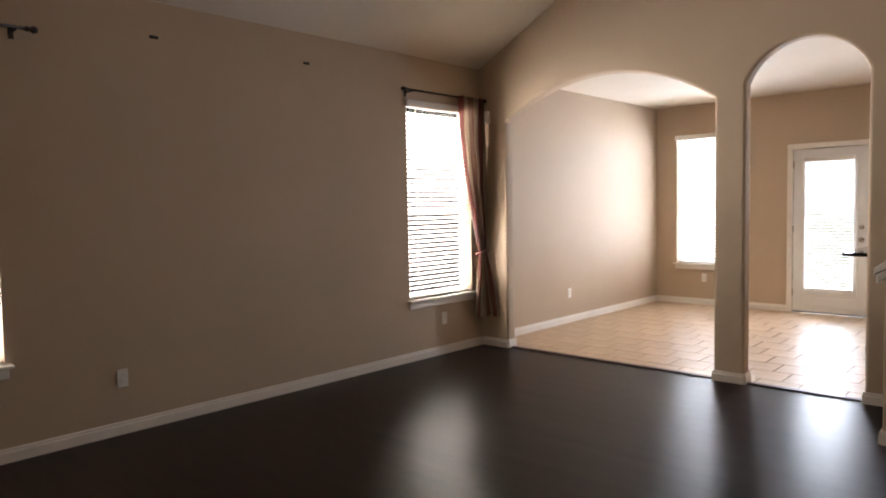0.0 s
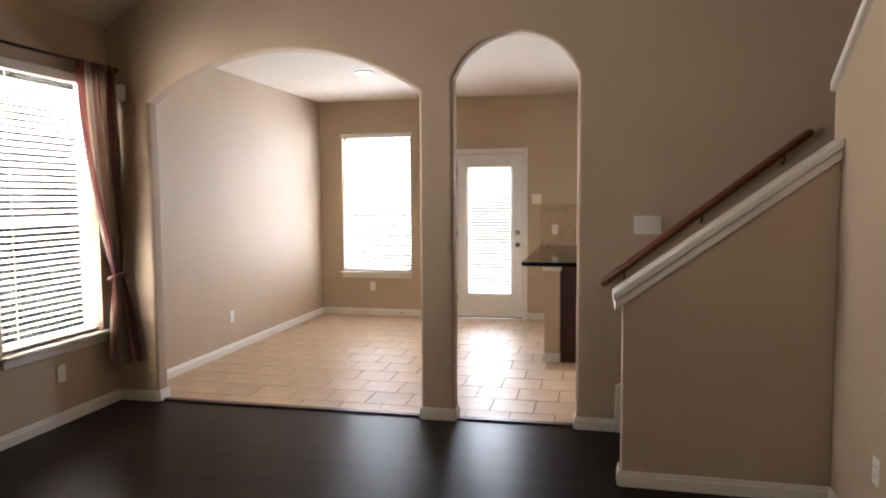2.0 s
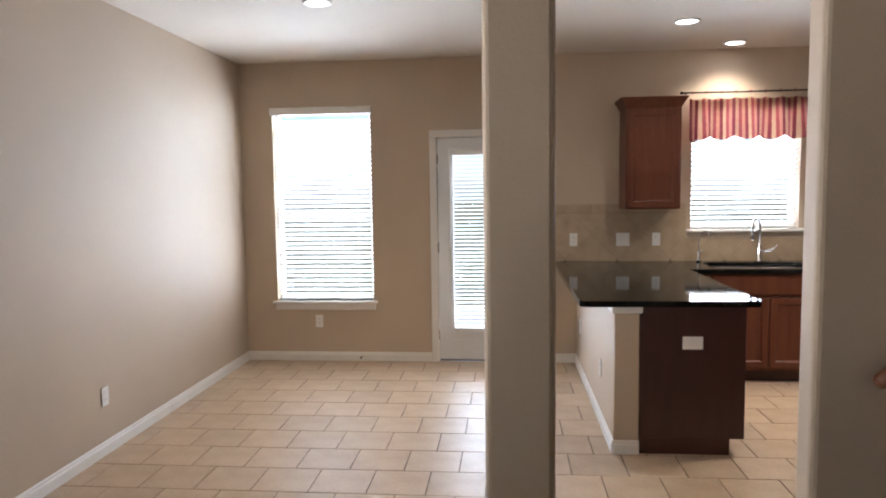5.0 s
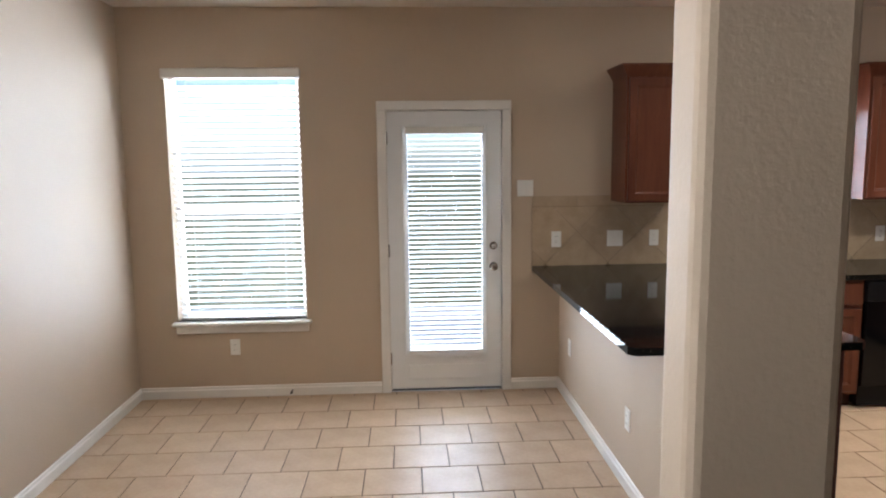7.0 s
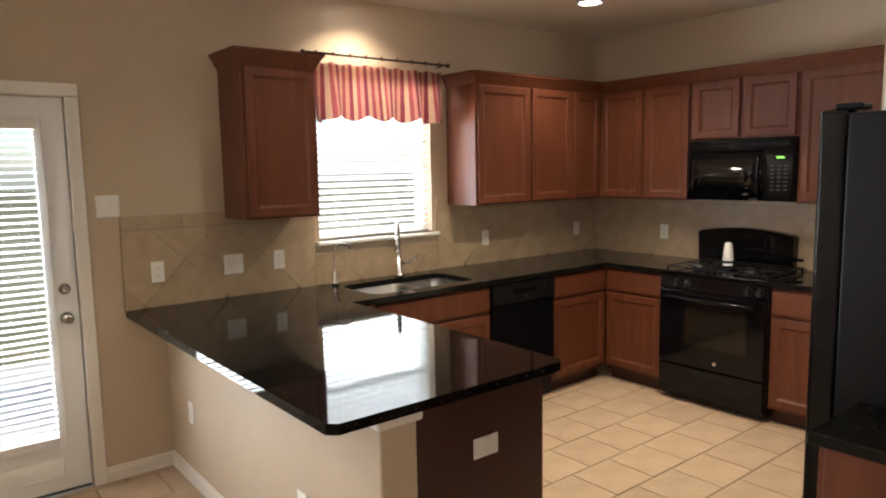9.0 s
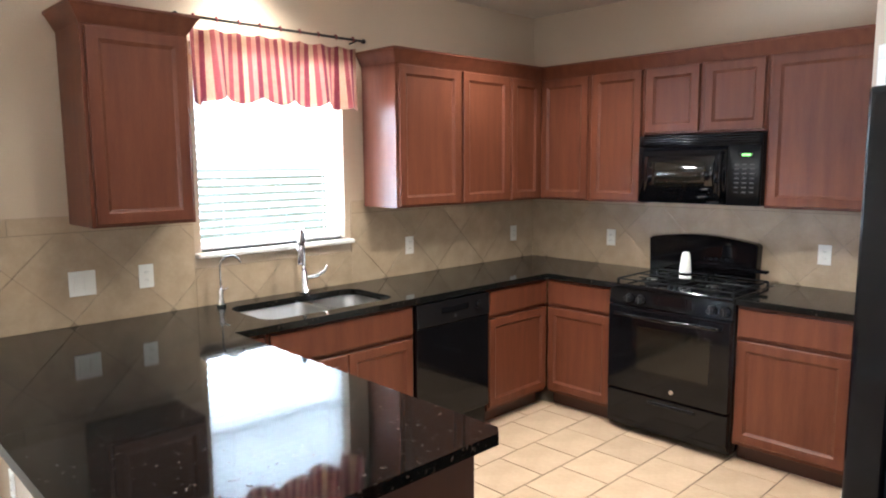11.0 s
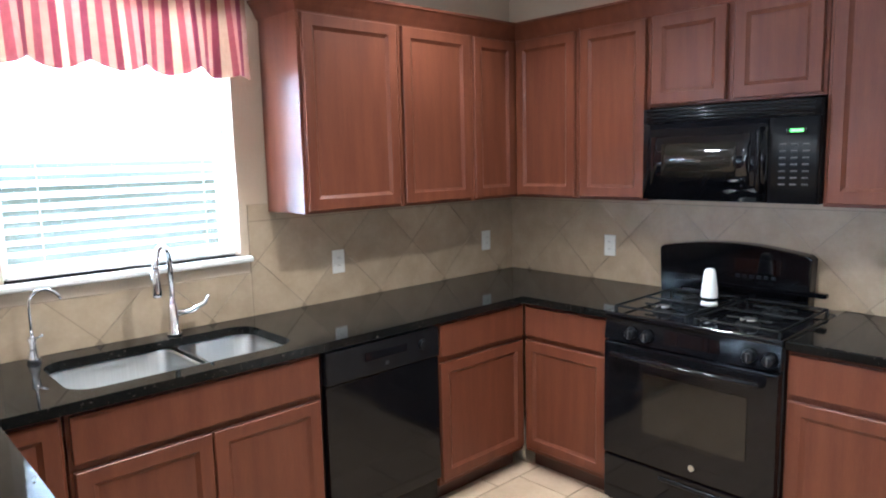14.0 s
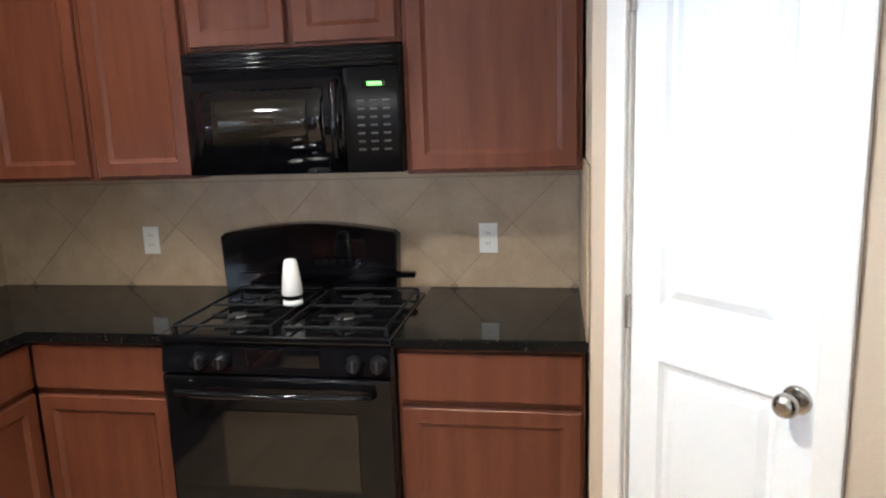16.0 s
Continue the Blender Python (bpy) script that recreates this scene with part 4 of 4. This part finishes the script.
# microwave
MX = 6.265
MY0, MY1 = -1.8880, -1.1400
mw = thing("microwave", (6.45, -1.5150, 1.3980), "black over-the-range microwave with a green clock", "microwave")
part("case", bx(MX + 0.047, 6.655, -1.8880, -1.1400, 1.3980, 1.8060, 0.004), BLACKM, mw)
MC = 0.5 * (MY0 + MY1)


def bowed(y0, y1, z0, z1, out, thick=0.0):
    """A strip of the microwave's bowed front."""
    n, a, b = 14, [], []
    for i in range(n + 1):
        y = y0 + (y1 - y0) * i / n
        k = (y - MC) / (MY1 - MC)
        x = MX + 0.004 + 0.020 * k * k - out
        a.append((x, y))
        b.append((max(MX + 0.046, x + 0.01) if not thick else x + thick, y))
    bm = prism(bmesh.new(), a + b[::-1], "z", z0, z1)
    for f in bm.faces:
        f.smooth = abs(f.normal.z) < 0.5 and f.calc_area() < 0.05
    return bm


mdoor = part("door", bowed(-1.7030, -1.1400, 1.4029, 1.7375, 0.0), BLACK, mw)
part("door_window", bowed(-1.6330, -1.1830, 1.4665, 1.6818, 0.003, 0.0028), BGLASS, mdoor)
part("inner_screen", bowed(-1.5780, -1.2380, 1.5007, 1.6475, 0.0042, 0.001), GGLASS, mdoor)
part("handle", tb([(MX, -1.6830, 1.4469), (MX - 0.03, -1.6799, 1.4567), (MX - 0.035, -1.6799, 1.5692), (MX - 0.03, -1.6799, 1.6818), (MX, -1.6830, 1.6964)], 0.012, 10), BLACK, mdoor)
pan = part("control_panel", bowed(-1.8860, -1.7060, 1.4029, 1.7375, 0.0), BLACKM, mw)
part("clock", bowed(-1.8430, -1.7680, 1.6719, 1.6964, 0.0011, 0.001), BGLASS, pan)
part("clock_digits", bowed(-1.8300, -1.7830, 1.6788, 1.6906, 0.0022, 0.001), GREEN, pan, "glowing green clock digits")
for r in range(7):
    for c in range(3):
        part("button", bowed(-1.8530 + 0.042 * c, -1.8300 + 0.042 * c, 1.4714 + 0.026 * r, 1.4793 + 0.026 * r, 0.0011, 0.001), GREYTXT, pan)
vg = part("vent_grille", bowed(-1.8860, -1.1400, 1.7404, 1.8050, 0.0), BLACKM, mw)
for k in range(4):
    part("louvre", bowed(-1.8680, -1.1580, 1.7463 + 0.0145 * k, 1.7541 + 0.0145 * k, 0.004, 0.0035), BLACK, vg)

# valance curtain above the sink window
vr = thing("valance_rod", (4.395, -0.08, 2.365), "thin dark curtain rod above the kitchen window", "curtain rod")
part("rod", tb([(3.845, -0.08, 2.365), (4.945, -0.08, 2.365)], 0.007, 10), BRONZE, vr)
for x, s in ((3.845, -1), (4.945, 1)):
    part("finial", tb([(x, -0.08, 2.365), (x + s * 0.012, -0.08, 2.365), (x + s * 0.026, -0.08, 2.365)], [0.009, 0.015, 0.008], 10), BRONZE, vr)
    part("bracket", tb([(x - s * 0.03, -0.08, 2.365), (x - s * 0.03, -0.001, 2.355)], 0.005, 8), BRONZE, vr)
va = thing("valance_curtain", (4.395, -0.08, 1.95), "red and gold striped tab-top valance with a scalloped hem", "curtain")
bm = bmesh.new()
uvl = bm.loops.layers.uv.new("UVMap")
nu, nv, grid = 150, 14, []
for j in range(nv + 1):
    row = []
    for i in range(nu + 1):
        u = i / nu
        hem = 1.995 - 0.035 * abs(math.sin(math.pi * (u * 5.0 + 0.15))) - 0.02 * (abs(u - 0.5) > 0.44)
        top = 2.318 - 0.012 * abs(math.sin(math.pi * u * 8))
        k = j / nv
        ph = u * math.pi * 8 + 1.9 * math.sin(7 * u)
        amp = 0.008 + 0.024 * k + 0.010 * k * math.sin(9 * u + 1)
        row.append(bm.verts.new((3.895 + 1.005 * u + 0.006 * math.sin(ph * 1.7) * k, -0.085 - 0.02 * k + amp * math.sin(ph), top + (hem - top) * k)))
    grid.append(row)
for j in range(nv):
    for i in range(nu):
        f = bm.faces.new((grid[j][i], grid[j][i + 1], grid[j + 1][i + 1], grid[j + 1][i]))
        f.smooth = True
        for lp, (p, q) in zip(f.loops, ((i, j), (i + 1, j), (i + 1, j + 1), (i, j + 1))):
            lp[uvl].uv = (0.95 * p / nu, 0.4 * q / nv)
bmesh.ops.solidify(bm, geom=list(bm.faces), thickness=0.002)
part("cloth", bm, VALANCE, va)
for k in range(9):
    x = 3.917 + 0.1195 * k
    part("tab", tube(bmesh.new(), [(x, -0.088 - 0.0115 * math.cos(a), 2.363 + 0.014 * math.sin(a)) if a < 3.5 else (x, -0.088 - 0.0115 * math.cos(a), 2.318) for a in
                                   [-1.2 + 4.6 * q / 10 for q in range(11)]], 0.004, 6), VALANCE, va)

# fridge with its neighbour cabinet, pantry corner
fg = thing("refrigerator", (4.549, -3.3, 0), "black refrigerator beside the pantry corner", "refrigerator")
part("cabinet", bx(4.100, 4.997, -3.80, -3.03, 0.03, 1.80, 0.008, 2), BLACKM, fg)
for x0, x1 in ((4.102, 4.479), (4.486, 4.995)):
    d = part("door", bx(x0, x1, -3.025, -2.945, 0.09, 1.81, 0.014, 3), BLACK, fg)
    hxx = 4.439 if x0 < 4.238 else 4.526
    part("handle", tb([(hxx, -2.945, 0.75), (hxx, -2.895, 0.78), (hxx, -2.89, 1.1), (hxx, -2.895, 1.42), (hxx, -2.945, 1.45)], 0.012, 10), BLACK, d)
part("grille", bx(4.112, 4.986, -3.03, -2.99, 0.02, 0.085), BLACKM, fg)
part("hinge_cover", bx(4.123, 4.204, -3.06, -2.98, 1.811, 1.83, 0.005), BLACKM, fg)
base_cabinet(4.092, 3.755, "+y", -3.145, "cherry base cabinet with a granite top beside the refrigerator")
c3 = thing("countertop", (3.92, -3.4, CT0), "small black granite counter beside the refrigerator", "countertop", "worktops")
part("slab", bx(3.735, 4.092, YA1 + 0.003, -3.105, CT0, CT1, 0.004), GRANITE, c3)

structure("wall_pantry_side", bx(5.97, XR, -2.60, -2.475, 0, ZC), WALL, "short tan wall at the end of the counter", "wall")
PA, PD = Vector((5.97, -2.475, 0)), Vector((-0.70711, -0.70711, 0))
PN = Vector((-0.70711, 0.70711, 0))


def pantry(c):
    return PA + PD * c.x + PN * c.y + Vector((0, 0, c.z))


structure("wall_pantry", remap(wall_bm("x", -0.115, 0.0, 0.0, 0.76, 0, ZC, [(0.1100, 0.635, 0, 2.10)]), pantry), WALL, "tan corner wall around the pantry door", "wall")
structure("wall_fridge", bx(5.435, 5.555, YA1, -3.015, 0, ZC), WALL, "tan wall beside the refrigerator", "wall")
pd = thing("door_2", pantry(Vector((0.4, 0, 0))), "closed white two-panel pantry door with a round knob", "door", kind="structure")
part("door_frame", remap(wall_bm("x", -0.11, -0.001, 0.1105, 0.635, 0, 2.099, [(0.1250, 0.620, 0, 2.082)]), pantry), TRIM, pd)
for q in ((0.0600, 0.1220, 0, 2.085), (0.623, 0.687, 0, 2.085), (0.0600, 0.687, 2.086, 2.15)):
    part("casing", remap(bx(q[0], q[1], 0.001, 0.018, q[2], q[3], 0.006, 2), pantry), TRIM, pd)
ps = part("door_slab", remap(wall_bm("x", -0.048, -0.014, 0.1280, 0.617, 0.012, 2.078, [(0.2160, 0.530, 1.08, 1.96), (0.2160, 0.530, 0.19, 0.935)]), pantry), DOORW, pd)
for z0, z1 in ((1.08, 1.96), (0.19, 0.935)):
    bm = bmesh.new()
    rings = [[bm.verts.new(p) for p in ((0.2160 + k, d, z0 + k), (0.530 - k, d, z0 + k), (0.530 - k, d, z1 - k), (0.2160 + k, d, z1 - k))] for k, d in
             ((0, -0.014), (0.012, -0.024), (0.022, -0.026), (0.045, -0.017))]
    for p, q in zip(rings, rings[1:]):
        for i in range(4):
            j = (i + 1) % 4
            bm.faces.new((p[i], p[j], q[j], q[i]))
    bm.faces.new(rings[-1])
    part("panel", remap(bm, pantry), DOORW, ps)
kb = part("door_knob", remap(tb([(0.573, -0.014, 0.945), (0.573, -0.008, 0.945), (0.573, -0.006, 0.945)], [0.032, 0.032, 0.026], 20), pantry), NICKEL, ps)
part("grip", remap(tb([(0.573, d, 0.945) for d in (-0.006, 0.014, 0.022, 0.036, 0.048, 0.053)], [0.011, 0.011, 0.024, 0.028, 0.024, 0.012], 20), pantry), NICKEL, kb)
for z in (0.25, 1.05, 1.85):
    part("hinge", remap(bx(0.1200, 0.1300, -0.013, 0.004, z - 0.045, z + 0.045, 0.002), pantry), NICKEL, pd)
strip("baseboard_pantry", [tuple(pantry(Vector((0.76, 0, 0))))[:2], tuple(pantry(Vector((0.688, 0, 0))))[:2]], BH, 0.014)
strip("baseboard_pantry_edge", [tuple(pantry(Vector((0.0590, 0, 0))))[:2], (5.97, -2.475)], BH, 0.014)

# ---------- tiles ----------
fl = thing("floor_kitchen", (3.1, -2.0, -0.02), "beige square floor tiles laid in a running bond with dark joints", "floor", kind="structure")
part("grout_bed", prism(bmesh.new(), [(XL, YB), (XL, YA0 + 0.06), (3.32, YA0 + 0.06), (XR, YA0 + 0.06), (XR, YB)], "z", -0.1, -0.004), GROUT, fl)
TS, TD, JT = 0.311, 0.303, 0.006
TX0, TY0 = 0.20, -0.055


def tile_mesh(x0, x1, y0, y1):
    return mesh_of("tile", bx(x0, x1, y0, y1, -0.0035, 0.0015, 0.0015), TILE)


shared = {}
rows_n = int(4.25 / TD) + 2
for r in range(rows_n):
    y1 = min(YB, TY0 - TD * (r - 1) - JT / 2)
    off = TX0 + (TS / 2 if r % 2 else 0)
    k = math.floor((XL - off) / TS)
    while off + k * TS < XR:
        x0, x1 = max(XL, off + k * TS + JT / 2), min(XR, off + (k + 1) * TS - JT / 2)
        k += 1
        y0 = max(YA0 + 0.062, TY0 - TD * r + JT / 2)
        if x1 - x0 < 0.02 or y1 - y0 < 0.02:
            continue
        key = (round(x1 - x0, 4), round(y1 - y0, 4))
        if key not in shared:
            shared[key] = tile_mesh(-key[0] / 2, key[0] / 2, -key[1] / 2, key[1] / 2)
        piece("tile", shared[key], Matrix.Translation(((x0 + x1) / 2, (y0 + y1) / 2, random.uniform(-0.0004, 0.0004))), fl)


def clip_poly(poly, x0, x1, z0, z1):
    for axis, lim, keep in ((0, x0, 1), (0, x1, -1), (1, z0, 1), (1, z1, -1)):
        out = []
        for i, p in enumerate(poly):
            q = poly[(i + 1) % len(poly)]
            a, b = (p[axis] - lim) * keep, (q[axis] - lim) * keep
            if a >= 0:
                out.append(p)
            if (a >= 0) != (b >= 0):
                f = a / (a - b)
                out.append((p[0] + (q[0] - p[0]) * f, p[1] + (q[1] - p[1]) * f))
        poly = out
        if len(poly) < 3:
            return []
    return poly


def splash(name, spans, put, base, label, phase):
    """Diagonal tiles under a straight border row; spans are (u0, u1, z0, z1, has_border)."""
    t = thing(name, base, label, "backsplash", kind="structure")
    for u0, u1, z0, z1, border in spans:
        part("grout_bed", remap(bx(u0, u1, 0.001, 0.006, z0, z1), put), SGROUT, t)
        zt = z1 - 0.075 if border else z1
        polys = []
        g = 0.0022
        h = 0.325 / math.sqrt(2)
        for a in range(-2, 40):
            for b in range(-3, 4):
                cu, cz = phase + a * h, 1.17 + b * 2 * h + (h if a % 2 else 0)
                polys.append(clip_poly([(cu - h + g, cz), (cu, cz - h + g), (cu + h - g, cz), (cu, cz + h - g)], u0 + 0.001, u1 - 0.001, z0 + 0.001, zt - g))
        if border:
            k = math.ceil(u1 / 0.325)
            for i in range(-1, k + 1):
                polys.append(clip_poly([(i * 0.325 + g, zt + g), ((i + 1) * 0.325 - g, zt + g), ((i + 1) * 0.325 - g, z1 - 0.001), (i * 0.325 + g, z1 - 0.001)], u0 + 0.001, u1 - 0.001, z0, z1))
        for p in polys:
            if len(p) < 3 or abs(sum(p[i][0] * p[(i + 1) % len(p)][1] - p[(i + 1) % len(p)][0] * p[i][1] for i in range(len(p)))) < 0.0008:
                continue
            q = [v for i, v in enumerate(p) if (Vector(v) - Vector(p[i - 1])).length > 0.002]
            if len(q) < 3:
                continue
            bm = bmesh.new()
            prism(bm, q, "y", 0.0062, 0.0105)
            part("tile", remap(bm, put), SPLASH, t)


splash("backsplash_north", [(0.0, KW[0] - 0.04 - 2.755, CT1, 1.425, True), (KW[0] - 0.04 - 2.755, KW[1] + 0.04 - 2.755, CT1, 1.12, False),
                            (KW[1] + 0.04 - 2.755, XR - 2.755, CT1, 1.425, True)], north(2.755), (2.7, 0, CT1), "tan tiles laid diagonally behind the counter", 0.10)
splash("backsplash_east", [(0.012, 2.472, CT1, 1.425, True)], lambda c: Vector((XR - c.y, -c.x, c.z)), (XR, -1.2, CT1), "tan tiles laid diagonally behind the stove", 0.15)
splash("backsplash_return", [(0.012, 0.66, CT1, 1.425, True)], lambda c: Vector((XR - c.x, -2.475 + c.y, c.z)), (XR, -2.47, CT1), "tan tiles on the short wall beside the stove counter", 0.1)
